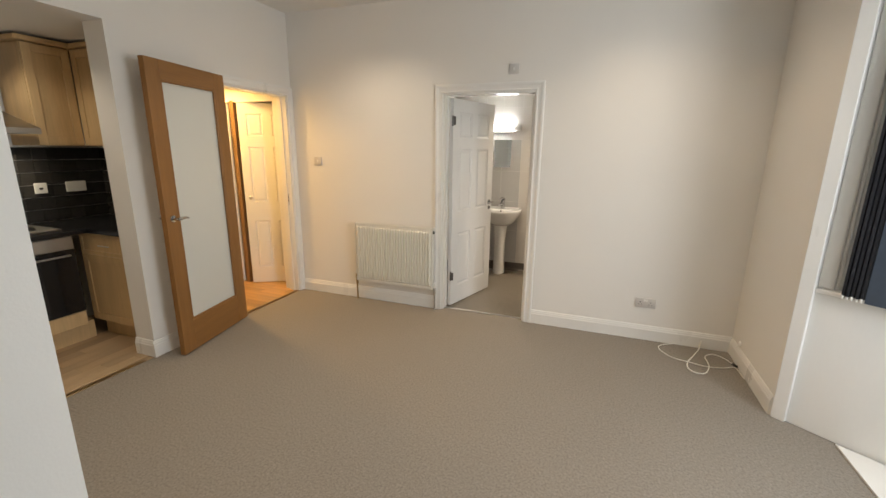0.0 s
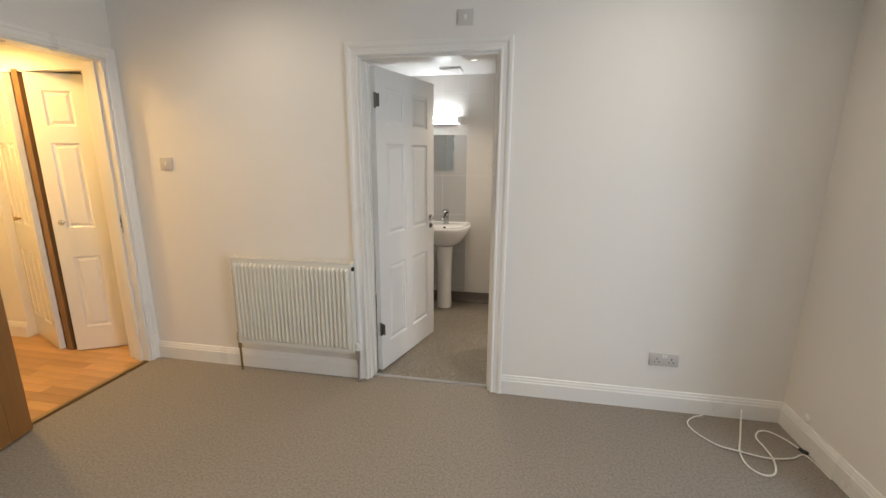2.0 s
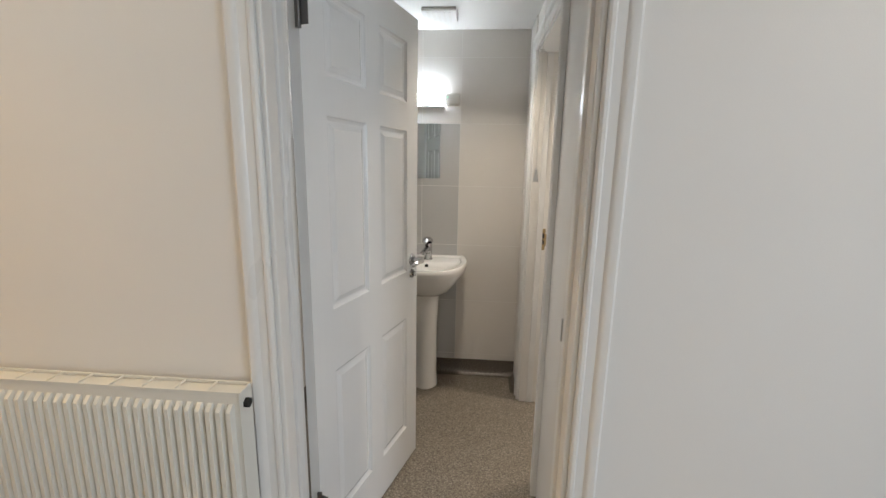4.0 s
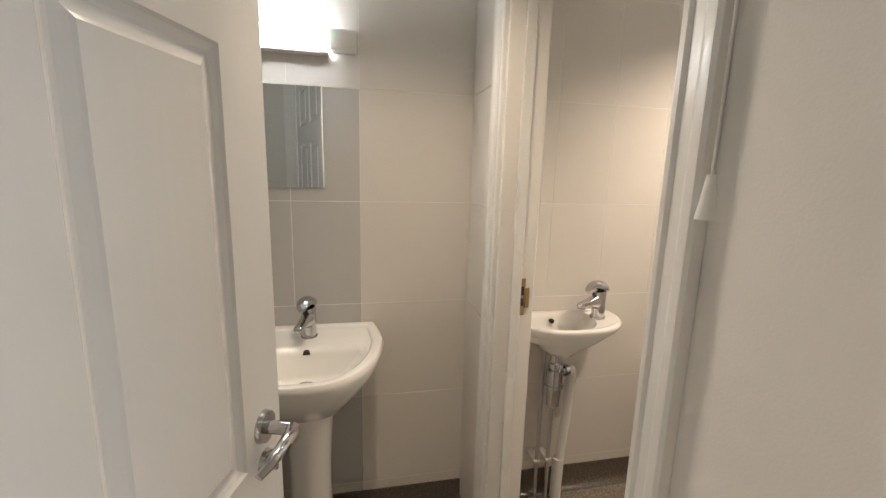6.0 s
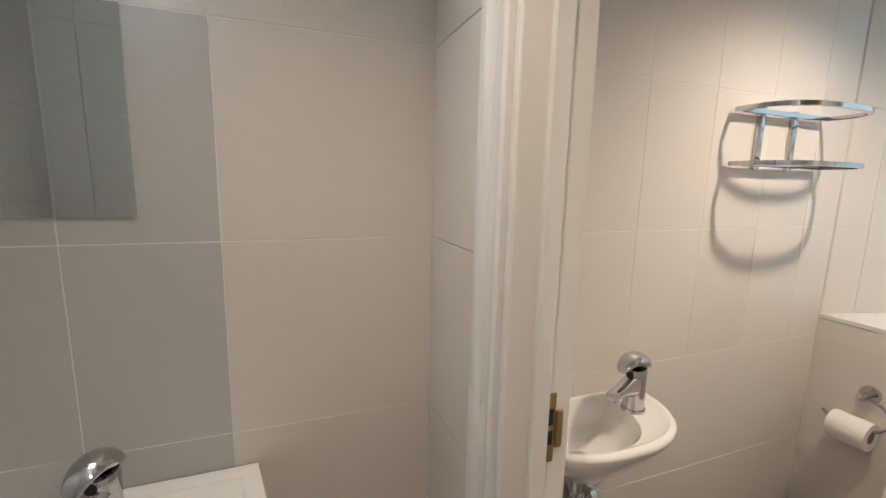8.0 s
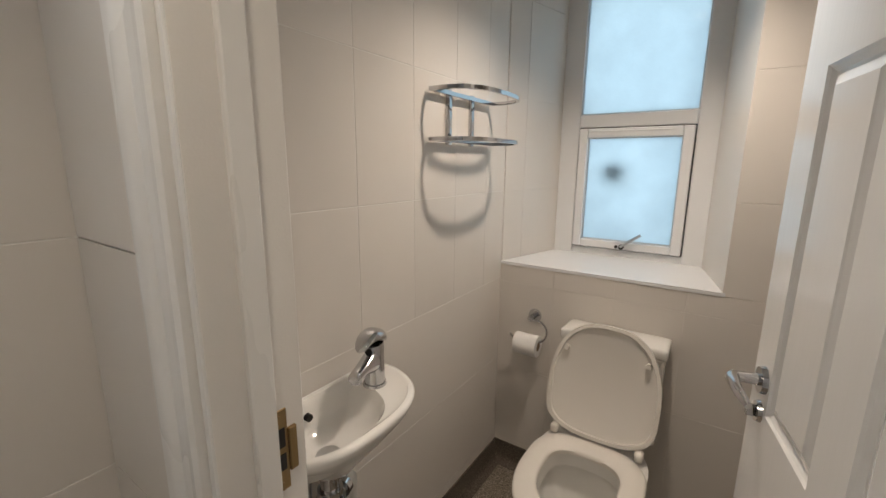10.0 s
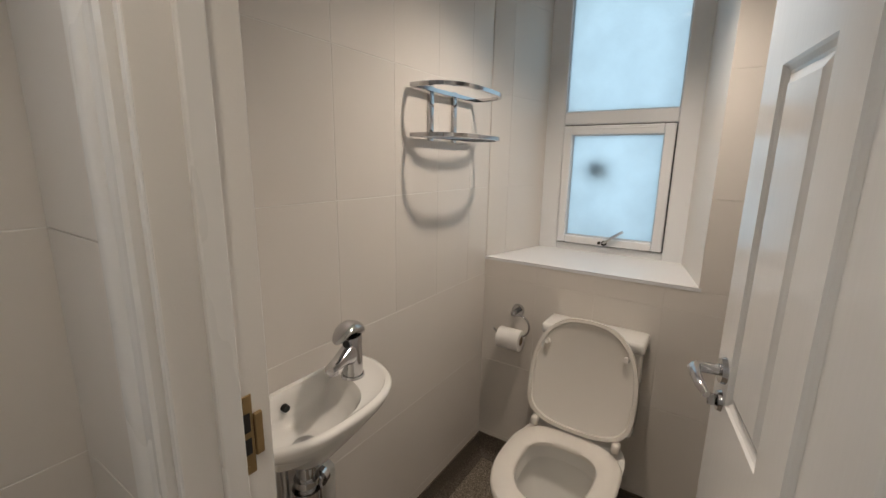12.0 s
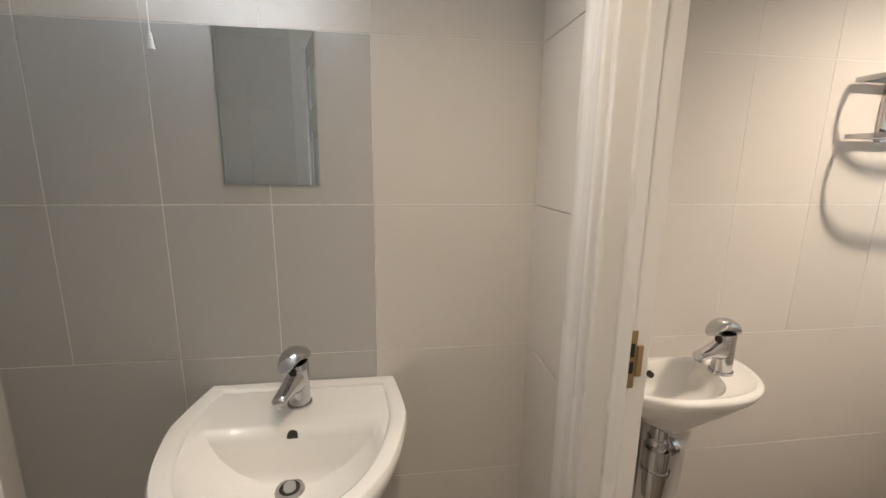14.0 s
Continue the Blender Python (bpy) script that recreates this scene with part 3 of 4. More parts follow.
# window bay with blind
bay = thing("window_1", "white painted bay cheek with tall window above a panel", "window", kind="structure")
BD = Vector((0.80, -0.60, 0)).normalized()
BN = Vector((-0.60, -0.80, 0)).normalized()
BO = Vector((XR + 0.02, -0.875, 0))
MB = Matrix((( BD.x, -BN.x, 0, BO.x), (BD.y, -BN.y, 0, BO.y), (0, 0, 1, 0), (0, 0, 0, 1)))
bay.matrix_world = MB
for nm, a, mt in (("panel", (0.0, 1.0, 0, 0.1, 0, 0.80), GLOSS), ("sill", (0.05, 1.0, -0.012, 0.1, 0.80, 0.825), GLOSS), ("window_frame", (0.05, 0.115, 0.02, 0.09, 0.825, 2.45), GLOSS), ("window_frame", (0.935, 1.0, 0.02, 0.09, 0.825, 2.45), GLOSS), ("corner_trim", (-0.02, 0.05, -0.022, 0.1, 0, 2.45), GLOSS), ("bead", (0.115, 0.13, 0.04, 0.07, 0.825, 2.45), GLOSS)):
    b = B()
    box(b, *a, 0.004)
    part(nm, b, mt, bay)
b = B()
box(b, 0.13, 0.935, 0.055, 0.061, 0.825, 2.45)
part("pane", b, FROST, bay)
bl = thing("vertical_blind", "black fabric vertical blind with bottom chain at the window", "blind", m=MB)
for i in range(9):
    b = B()
    a = 0.165 + i * (0.018 if i < 5 else 0.075) - (0.285 if i >= 5 else 0)
    box(b, a, a + (0.012 if i < 5 else 0.085), -0.055 - 0.004 * (i % 2), -0.053 - 0.004 * (i % 2) + (0.05 if i < 5 else 0), 0.825, 2.42)
    part("slat", b, BLIND if i < 5 else BLINDB, bl)
    b = B()
    box(b, a, a + (0.010 if i < 5 else 0.083), -0.058, -0.006 if i < 5 else -0.052, 0.81, 0.83, 0.002)
    part("weight", b, PLASTIC if i < 5 else BLINDB, bl)
b = B()
box(b, 0.1, 0.95, -0.07, 0.02, 2.42, 2.45, 0.003)
part("head_rail", b, PLASTIC, bl)
struct("wall_bay", [(3.3, 3.4, -3.2, -1.3, 0, 0.8), (3.3, 3.4, -3.2, -1.3, 2.45, ZC), (XR + 0.1, 3.4, -3.3, -3.2, 0, ZC), (2.5, 3.4, -3.2, -0.87, 2.45, 2.55)], GLOSS, "white painted window bay walls", "wall")
bm = B()
loft(bm, [[(2.67, -1.06, 0.001), (2.67, -2.9, 0.001), (3.29, -2.9, 0.001), (3.29, -1.5, 0.001)], [(2.67, -1.06, 0.012), (2.67, -2.9, 0.012), (3.29, -2.9, 0.012), (3.29, -1.5, 0.012)]])
tagged(part("trim", bm, GLOSS), "white painted boards on the bay floor", "floorboard", kind="structure")


def downlight(x, y, z, lab, lens):
    e = thing("downlight", lab, "ceiling light", "recessed ceiling downlights", m=pose(x, y, z))
    b = B()
    n = 28
    rings = []
    for r, zz in ((0.046, 0), (0.045, -0.005), (0.036, -0.006), (0.030, -0.001)):
        rings.append([(r * math.cos(2 * math.pi * i / n), r * math.sin(2 * math.pi * i / n), zz) for i in range(n)])
    loft(b, rings, False, False)
    part("bezel", b, CHROME, e, smooth=50)
    b = B()
    cyl(b, (0, 0, -0.0015), (0, 0, 0.0), 0.030, n=28)
    part("lens", b, lens, e)


for dx, dy in DOWNLIGHTS:
    downlight(dx, dy, ZC, "white recessed living room downlight in the ceiling", LENS)
downlight(1.84, 1.08, ZB, "recessed toilet downlight in the ceiling", LENS)
downlight(0.54, 1.04, ZB, "recessed lobby downlight in the ceiling", LENS)

# ---------- bathroom lobby things ----------


def mixer(name, lab, m, s=1.0):
    """Basin mixer: base at the origin, spout towards -y."""
    e = thing(name, lab, "tap", "basin mixer taps", m=m @ Matrix.Diagonal((s, s, s, 1)))
    n = 24
    b = B()
    cyl(b, (0, 0, 0), (0, 0, 0.007), 0.0285, 0.0275, 28)
    part("base_ring", b, CHROME, e, smooth=40)

    def oval(y, z, w, d, tilt):
        """Oval ring round (0, y, z), tipped towards the spout by tilt degrees."""
        c, k = math.cos(radians(tilt)), math.sin(radians(tilt))
        return [(w * math.cos(2 * math.pi * i / n), y + d * c * math.sin(2 * math.pi * i / n), z + d * k * math.sin(2 * math.pi * i / n)) for i in range(n)]

    b = B()
    loft(b, [oval(0, 0.007, 0.0245, 0.0245, 0), oval(0.001, 0.03, 0.0235, 0.0235, 0), oval(0.002, 0.055, 0.0225, 0.0235, 2), oval(0.001, 0.08, 0.0225, 0.0255, 5), oval(0.001, 0.098, 0.023, 0.0265, 8), oval(0.002, 0.105, 0.021, 0.0245, 8)])
    part("body", b, CHROME, e, smooth=50)
    b = B()
    rings = []
    for y, z, w, h in ((0.004, 0.066, 0.0205, 0.032), (-0.022, 0.064, 0.0195, 0.025), (-0.045, 0.064, 0.0175, 0.016), (-0.062, 0.062, 0.0165, 0.0115), (-0.080, 0.0595, 0.0155, 0.0100), (-0.092, 0.057, 0.0145, 0.0095), (-0.096, 0.056, 0.011, 0.006)):
        rings.append([(w * math.copysign(abs(math.cos(q)) ** 0.7, math.cos(q)), y, z + h * math.copysign(abs(math.sin(q)) ** 0.8, math.sin(q))) for q in [2 * math.pi * i / n for i in range(n)]])
    loft(b, rings)
    part("spout", b, CHROME, e, smooth=50)
    b = B()
    cyl(b, (0, -0.081, 0.052), (0, -0.082, 0.043), 0.0115, n=20)
    part("aerator", b, CHROME, e, smooth=40)
    b = B()
    cyl(b, (0, -0.0235, 0.092), (0, -0.0265, 0.092), 0.009, n=16)
    part("cartridge_gap", b, DARK, e)
    b = B()
    rings = []
    for y, z, w, h in ((0.030, 0.104, 0.010, 0.006), (0.027, 0.111, 0.021, 0.013), (0.016, 0.119, 0.0255, 0.018), (-0.002, 0.125, 0.0265, 0.019), (-0.022, 0.129, 0.0255, 0.014), (-0.038, 0.127, 0.0225, 0.009), (-0.051, 0.121, 0.0185, 0.006), (-0.061, 0.113, 0.013, 0.0045), (-0.064, 0.109, 0.006, 0.003)):
        rings.append([(w * math.cos(2 * math.pi * i / n), y, z + h * math.sin(2 * math.pi * i / n)) for i in range(n)])
    loft(b, rings)
    part("lever", b, CHROME, e, smooth=60)
    return e


def d_ring(cx, yb, hw, dep, z, n=48, sq=2.6, bw=0.9):
    """D outline: straight back at yb, bulging to yb-dep; n points."""
    out = []
    for i in range(n):
        a = math.pi * i / (n - 1)
        c, s = math.cos(a), math.sin(a)
        x = hw * math.copysign(abs(c) ** (2 / sq), c)
        y = dep * abs(s) ** (2 / sq)
        back = max(0, 1 - y / (dep * 0.35))
        out.append((cx + x * (1 - (1 - bw) * back), yb - y, z))
    return out


def washbasin():
    cx, z = 0.24, 0.822
    e = thing("pedestal_basin", "white ceramic pedestal basin with round front", "washbasin")
    b = B()
    yb = YB - 0.004
    R = [d_ring(cx, yb - 0.05, 0.13, 0.23, z - 0.20), d_ring(cx, yb - 0.02, 0.17, 0.34, z - 0.165), d_ring(cx, yb, 0.215, 0.42, z - 0.10), d_ring(cx, yb, 0.249, 0.455, z - 0.05, bw=0.88), d_ring(cx, yb, 0.257, 0.466, z - 0.022, bw=0.875), d_ring(cx, yb, 0.257, 0.467, z - 0.008, bw=0.875), d_ring(cx, yb, 0.252, 0.462, z, bw=0.875)]
    R += [d_ring(cx, yb - 0.016, 0.226, 0.424, z), d_ring(cx, yb - 0.022, 0.216, 0.408, z - 0.006)]
    R += [d_ring(cx, yb - 0.024, 0.214, 0.403, z - 0.010)]
    R += [d_ring(cx, yb - 0.158, 0.208, 0.262, z - 0.012), d_ring(cx, yb - 0.166, 0.199, 0.247, z - 0.018), d_ring(cx, yb - 0.174, 0.188, 0.228, z - 0.040), d_ring(cx, yb - 0.182, 0.165, 0.196, z - 0.07), d_ring(cx, yb - 0.190, 0.125, 0.150, z - 0.102), d_ring(cx, yb - 0.200, 0.07, 0.09, z - 0.122), d_ring(cx, yb - 0.21, 0.03, 0.04, z - 0.126)]
    loft(b, R)
    part("bowl", b, CERAMIC, e, smooth=50)
    b = B()
    n = 32
    rings = []
    for zz, w, d in ((0.0, 0.078, 0.09), (0.02, 0.076, 0.088), (0.10, 0.071, 0.084), (0.4, 0.070, 0.083), (0.6, 0.082, 0.095), (0.66, 0.1, 0.115)):
        rings.append([(cx + w * math.cos(2 * math.pi * i / n), 1.475 + d * math.sin(2 * math.pi * i / n), zz) for i in range(n)])
    loft(b, rings)
    part("pedestal", b, CERAMIC, e, smooth=50)
    b = B()
    cyl(b, (cx, 1.470, z - 0.034), (cx, 1.4605, z - 0.037), 0.0115, n=20)
    part("overflow_hole", b, DARK, e)
    b = B()
    cyl(b, (cx, 1.412, z - 0.1265), (cx, 1.412, z - 0.121), 0.031, 0.028, 24)
    part("waste_ring", b, CHROME, e, "chrome waste fitting", 40)
    b = B()
    cyl(b, (cx, 1.412, z - 0.1212), (cx, 1.412, z - 0.1202), 0.021, n=20)
    part("waste_hole", b, DARK, e)
    b = B()
    cyl(b, (cx, 1.412, z - 0.1205), (cx, 1.412, z - 0.113), 0.015, 0.012, 20)
    part("plug", b, CHROME, e, "", 40)


washbasin()
mixer("basin_mixer_tap", "chrome single lever mixer tap on the pedestal basin", pose(0.24, 1.553, 0.808, 0, 0, -15), 1.03)

m_ = thing("wall_mirror", "small frameless rectangular mirror on the tiled wall", "mirror")
bm = B()
box(bm, 0.086, 0.299, YB - 0.005, YB, 1.316, 1.649, 0.001)
part("glass", bm, MIRROR, m_)

sl = thing("shaver_light", "lit white tube light with shaver socket above the mirror", "wall light")
bm = B()
box(bm, 0.02, 0.325, YB - 0.046, YB, 1.744, 1.752, 0.002)
box(bm, 0.325, 0.412, YB - 0.062, YB, 1.755, 1.815, 0.006, 2)
part("housing", bm, PLASTIC, sl, smooth=40)
bm = B()
box(bm, 0.02, 0.322, YB - 0.068, YB - 0.004, 1.7525, 1.815, 0.012, 3)
part("diffuser", bm, TUBE, sl, "glowing white diffuser", 50)
bm = B()
cyl(bm, (0.345, YB - 0.061, 1.795), (0.345, YB - 0.0635, 1.795), 0.003, n=10)
part("indicator", bm, glow("green_indicator", (0.1, 0.8, 0.4), 1.0), sl)

cf = thing("ceiling_vent", "white square extractor cover on the lobby ceiling", "ceiling vent")
bm = B()
box(bm, 0.22, 0.40, 1.28, 1.46, ZB - 0.018, ZB, 0.005)
part("cover", bm, PLASTIC, cf)
bm = B()
for i in range(5):
    box(bm, 0.245 + i * 0.028, 0.258 + i * 0.028, 1.30, 1.44, ZB - 0.021, ZB - 0.0185)
part("grille", bm, GROUT, cf)

pc = thing("pull_cord", "white pull cord with conical handle hanging free near the doorway", "pull cord")
bm = B()
cyl(bm, (0.735, 0.47, 1.385), (0.735, 0.47, ZB), 0.001, n=8)
part("cord", bm, PLASTIC, pc)
bm = B()
cyl(bm, (0.735, 0.47, 1.345), (0.735, 0.47, 1.388), 0.010, 0.004, 16)
part("handle", bm, PLASTIC, pc, smooth=40)
pc2 = thing("pull_cord", "short white pull cord hanging from the mirror light", "pull cord")
bm = B()
cyl(bm, (-0.02, YB - 0.03, 1.62), (-0.02, YB - 0.03, ZB), 0.0014, n=8)
part("cord", bm, PLASTIC, pc2)
bm = B()
cyl(bm, (-0.02, YB - 0.03, 1.59), (-0.02, YB - 0.03, 1.622), 0.007, 0.003, 12)
part("handle", bm, PLASTIC, pc2, smooth=40)

# ---------- toilet room things ----------


def super_ring(cx, cy, hx, hy, z, sq=3.5, n=44):
    out = []
    for i in range(n):
        a = 2 * math.pi * i / n
        c, s = math.cos(a), math.sin(a)
        out.append((cx + hx * math.copysign(abs(c) ** (2 / sq), c), cy + hy * math.copysign(abs(s) ** (2 / sq), s), z))
    return out


def hand_basin():
    z = 0.832
    cx = 1.206
    hx = 0.232
    yb = YB - 0.003
    e = thing("hand_basin", "small white ceramic wall-hung hand basin", "washbasin")
    b = B()
    dep = 0.235
    R = [d_ring(cx - 0.02, yb - 0.03, 0.05, 0.11, z - 0.145), d_ring(cx - 0.02, yb - 0.01, 0.09, 0.15, z - 0.12), d_ring(cx, yb, 0.155, 0.195, z - 0.075, bw=0.97), d_ring(cx, yb, hx - 0.01, dep - 0.008, z - 0.03, bw=0.97), d_ring(cx, yb, hx, dep, z - 0.012, bw=0.97), d_ring(cx, yb, hx, dep, z - 0.005, bw=0.97), d_ring(cx, yb, hx - 0.005, dep - 0.005, z, bw=0.97)]
    R += [d_ring(cx, yb - 0.014, hx - 0.018, dep - 0.03, z, bw=0.97), d_ring(cx, yb - 0.018, hx - 0.023, dep - 0.038, z - 0.005, bw=0.97)]
    R += [d_ring(cx - 0.042, yb - 0.020, hx - 0.068, dep - 0.046, z - 0.008, bw=0.97), d_ring(cx - 0.045, yb - 0.026, hx - 0.078, dep - 0.062, z - 0.03, bw=0.97), d_ring(cx - 0.045, yb - 0.038, hx - 0.10, dep - 0.09, z - 0.075), d_ring(cx - 0.04, yb - 0.07, 0.05, 0.075, z - 0.095)]
    loft(b, R)
    part("bowl", b, CERAMIC, e, smooth=50)
    b = B()
    cyl(b, (1.172, yb - 0.030, z - 0.032), (1.172, yb - 0.0275, z - 0.0315), 0.009, n=18)
    cyl(b, (1.172, yb - 0.030, z - 0.032), (1.172, yb - 0.040, z - 0.0325), 0.009, n=18)
    part("overflow_hole", b, DARK, e)
    b = B()
    cyl(b, (cx - 0.04, yb - 0.107, z - 0.096), (cx - 0.04, yb - 0.107, z - 0.0905), 0.030, 0.027, 24)
    part("waste_ring", b, STEEL, e, "", 40)
    w = thing("bottle_trap", "chrome bottle trap under the hand basin", "waste trap")
    tx, ty = 1.165, 1.53
    b = B()
    cyl(b, (tx, ty, 0.70), (tx, ty, 0.625), 0.022, n=22)
    cyl(b, (tx, ty, 0.655), (tx, ty, 0.64), 0.029, n=22)
    cyl(b, (tx, ty, 0.628), (tx, ty, 0.565), 0.034, n=24)
    cyl(b, (tx, ty, 0.565), (tx, ty, 0.555), 0.037, n=24)
    cyl(b, (tx, ty, 0.556), (tx, ty, 0.475), 0.032, 0.026, 24)
    part("body", b, CHROME, w, "", 40)
    b = B()
    cyl(b, (tx, ty, 0.61), (tx + 0.06, ty + 0.02, 0.61), 0.016, n=18)
    cyl(b, (tx + 0.045, ty + 0.015, 0.61), (tx + 0.062, ty + 0.021, 0.61), 0.023, n=20)
    part("outlet", b, CHROME, w, "", 40)
    b = B()
    tube(b, [(tx + 0.06, ty + 0.02, 0.61), (tx + 0.085, ty + 0.03, 0.605), (tx + 0.095, ty + 0.04, 0.58), (tx + 0.092, ty + 0.045, 0.4), (tx + 0.075, ty + 0.05, 0.14)], 0.019, 16)
    cyl(b, (tx + 0.0755, ty + 0.05, 0.19), (tx + 0.073, ty + 0.05, 0.0), 0.024, n=18)
    part("waste_pipe", b, PLASTIC, w, "white plastic waste pipe", 50)
    for i, dx in enumerate((-0.03, 0.02)):
        p = thing("water_pipe", "chromed copper supply pipe below the hand basin", "pipe", "basin supply pipes")
        b = B()
        tube(b, [(tx + dx * 1.0, ty + 0.04, 0.71), (tx + dx, ty + 0.04, 0.5), (tx + dx, ty + 0.04, 0.0)], 0.0085, 12)
        part("pipe", b, STEEL, p, smooth=50)
        b = B()
        box(b, tx + dx - 0.013, tx + dx + 0.013, ty + 0.03, YB, 0.19, 0.205, 0.003)
        part("clip", b, PLASTIC, p)


hand_basin()
mixer("basin_mixer_tap", "chrome single lever mixer tap on the small hand basin", pose(1.342, 1.552, 0.824, 0, 0, -76), 1.07)


def shelf():
    e = thing("wall_shelf_rack", "two-tier chrome rack fixed to the tiled wall", "rack")
    cx, hw, dep = 1.88, 0.205, 0.16
    for z in (1.447, 1.592):
        b = B()
        out = d_ring(cx, YB - 0.012, hw, dep, z, 40, 3.0, 0.97)
        inn = d_ring(cx, YB - 0.024, hw - 0.012, dep - 0.024, z, 40, 3.0, 0.97)
        t = 0.012
        rings = [[(x, y, z) for x, y, _ in out], [(x, y, z + t) for x, y, _ in out], [(x, y, z + t) for x, y, _ in inn], [(x, y, z) for x, y, _ in inn]]
        rings.append(rings[0])
        loft(b, rings, False, False)
        bmesh.ops.remove_doubles(b, verts=b.verts[:], dist=1e-6)
        part("tray_rim", b, CHROME, e, smooth=40)
    for x in (1.80, 1.945):
        b = B()
        box(b, x - 0.012, x + 0.012, YB - 0.012, YB, 1.44, 1.612, 0.003, 2)
        part("upright", b, CHROME, e, smooth=40)


shelf()


def toilet():
    cy = 1.137
    e = thing("toilet", "white close-coupled toilet with seat lid raised", "toilet")
    b = B()
    box(b, 2.115, 2.232, cy - 0.172, cy + 0.172, 0.40, 0.735, 0.02, 3)
    part("cistern", b, CERAMIC, e, smooth=40)
    b = B()
    box(b, 2.100, 2.234, cy - 0.182, cy + 0.182, 0.737, 0.778, 0.012, 3)
    part("cistern_lid", b, CERAMIC, e, smooth=40)
    b = B()

    def egg(x1, x0, hw, z, n=44, sq=2.3):
        out = []
        for i in range(n):
            a = 2 * math.pi * i / n
            c, s = math.cos(a), math.sin(a)
            xm = x1 - (x1 - x0) * 0.42
            x = xm + (x1 - xm if c > 0 else xm - x0) * math.copysign(abs(c) ** (2 / (sq + (1.4 if c > 0 else 0))), c)
            out.append((x, cy + hw * math.copysign(abs(s) ** (2 / sq), s), z))
        return out

    loft(b, [egg(2.06, 1.74, 0.11, 0), egg(2.06, 1.74, 0.108, 0.03), egg(2.06, 1.73, 0.098, 0.12), egg(2.08, 1.68, 0.12, 0.25), egg(2.10, 1.61, 0.165, 0.34), egg(2.10, 1.575, 0.178, 0.385), egg(2.10, 1.573, 0.18, 0.402), egg(1.935, 1.64, 0.118, 0.402), egg(1.93, 1.645, 0.113, 0.36), egg(1.955, 1.625, 0.135, 0.345), egg(1.94, 1.645, 0.118, 0.29), egg(1.90, 1.70, 0.082, 0.215), egg(1.87, 1.73, 0.055, 0.17), egg(1.85, 1.76, 0.03, 0.15)])
    part("bowl", b, CERAMIC, e, smooth=50)
    b = B()
    loft(b, [egg(1.895, 1.71, 0.078, 0.206), egg(1.895, 1.71, 0.078, 0.208)])
    part("water", b, mat("still_water", (0.50, 0.48, 0.44), 0.03, vary=0.02), e, "still water in the bowl")
    b = B()
    rings = [egg(1.995, 1.555, 0.180, 0.406), egg(2.0, 1.55, 0.185, 0.413), egg(2.0, 1.55, 0.185, 0.422), egg(1.995, 1.556, 0.178, 0.430), egg(1.925, 1.628, 0.122, 0.430), egg(1.918, 1.635, 0.115, 0.424), egg(1.918, 1.635, 0.115, 0.410), egg(1.925, 1.628, 0.122, 0.406)]
    rings.append(rings[0])
    loft(b, rings, False, False)
    bmesh.ops.remove_doubles(b, verts=b.verts[:], dist=1e-6)
    part("seat", b, SEAT, e, smooth=50)
    # lid, raised and leaning on the cistern
    b = B()
    rot = Matrix.Translation((1.985, 0, 0.44)) @ Matrix.Rotation(radians(102), 4, "Y")
    n = 44

    def lidring(g, h):
        out = []
        for i in range(n):
            a = 2 * math.pi * i / n
            c, s = math.cos(a), math.sin(a)
            hw, x0, x1 = 0.185 - g, -0.405 + g, 0.0 - g
            xm = x1 - (x1 - x0) * 0.40
            x = xm + (x1 - xm if c > 0 else xm - x0) * math.copysign(abs(c) ** (2 / (4.2 if c > 0 else 2.3)), c)
            out.append(rot @ Vector((x, cy + hw * math.copysign(abs(s) ** (2 / (2.6)), s), h)))
        return out

    loft(b, [lidring(0.0, 0.0), lidring(-0.001, 0.009), lidring(0.004, 0.017), lidring(0.03, 0.022)], False, True)
    loft(b, [lidring(0.0, 0.0), lidring(0.012, 0.0), lidring(0.014, 0.008), lidring(0.016, 0.009)], False, True)
    part("lid", b, SEAT, e, "raised seat lid", 45)
    for yy in (cy - 0.135, cy + 0.135):
        b = B()
        p = rot @ Vector((-0.30, yy, 0.008))
        q = rot @ Vector((-0.30, yy, -0.010))
        cyl(b, p, q, 0.010, 0.009, 14)
        part("buffer", b, SEAT, e, "", 40)
        b = B()
        box(b, 1.972, 2.008, yy - 0.014 + (0.006 if yy > cy else -0.006), yy + 0.014 + (0.006 if yy > cy else -0.006), 0.424, 0.458, 0.009, 3)
        part("hinge", b, SEAT, e, "", 40)


toilet()


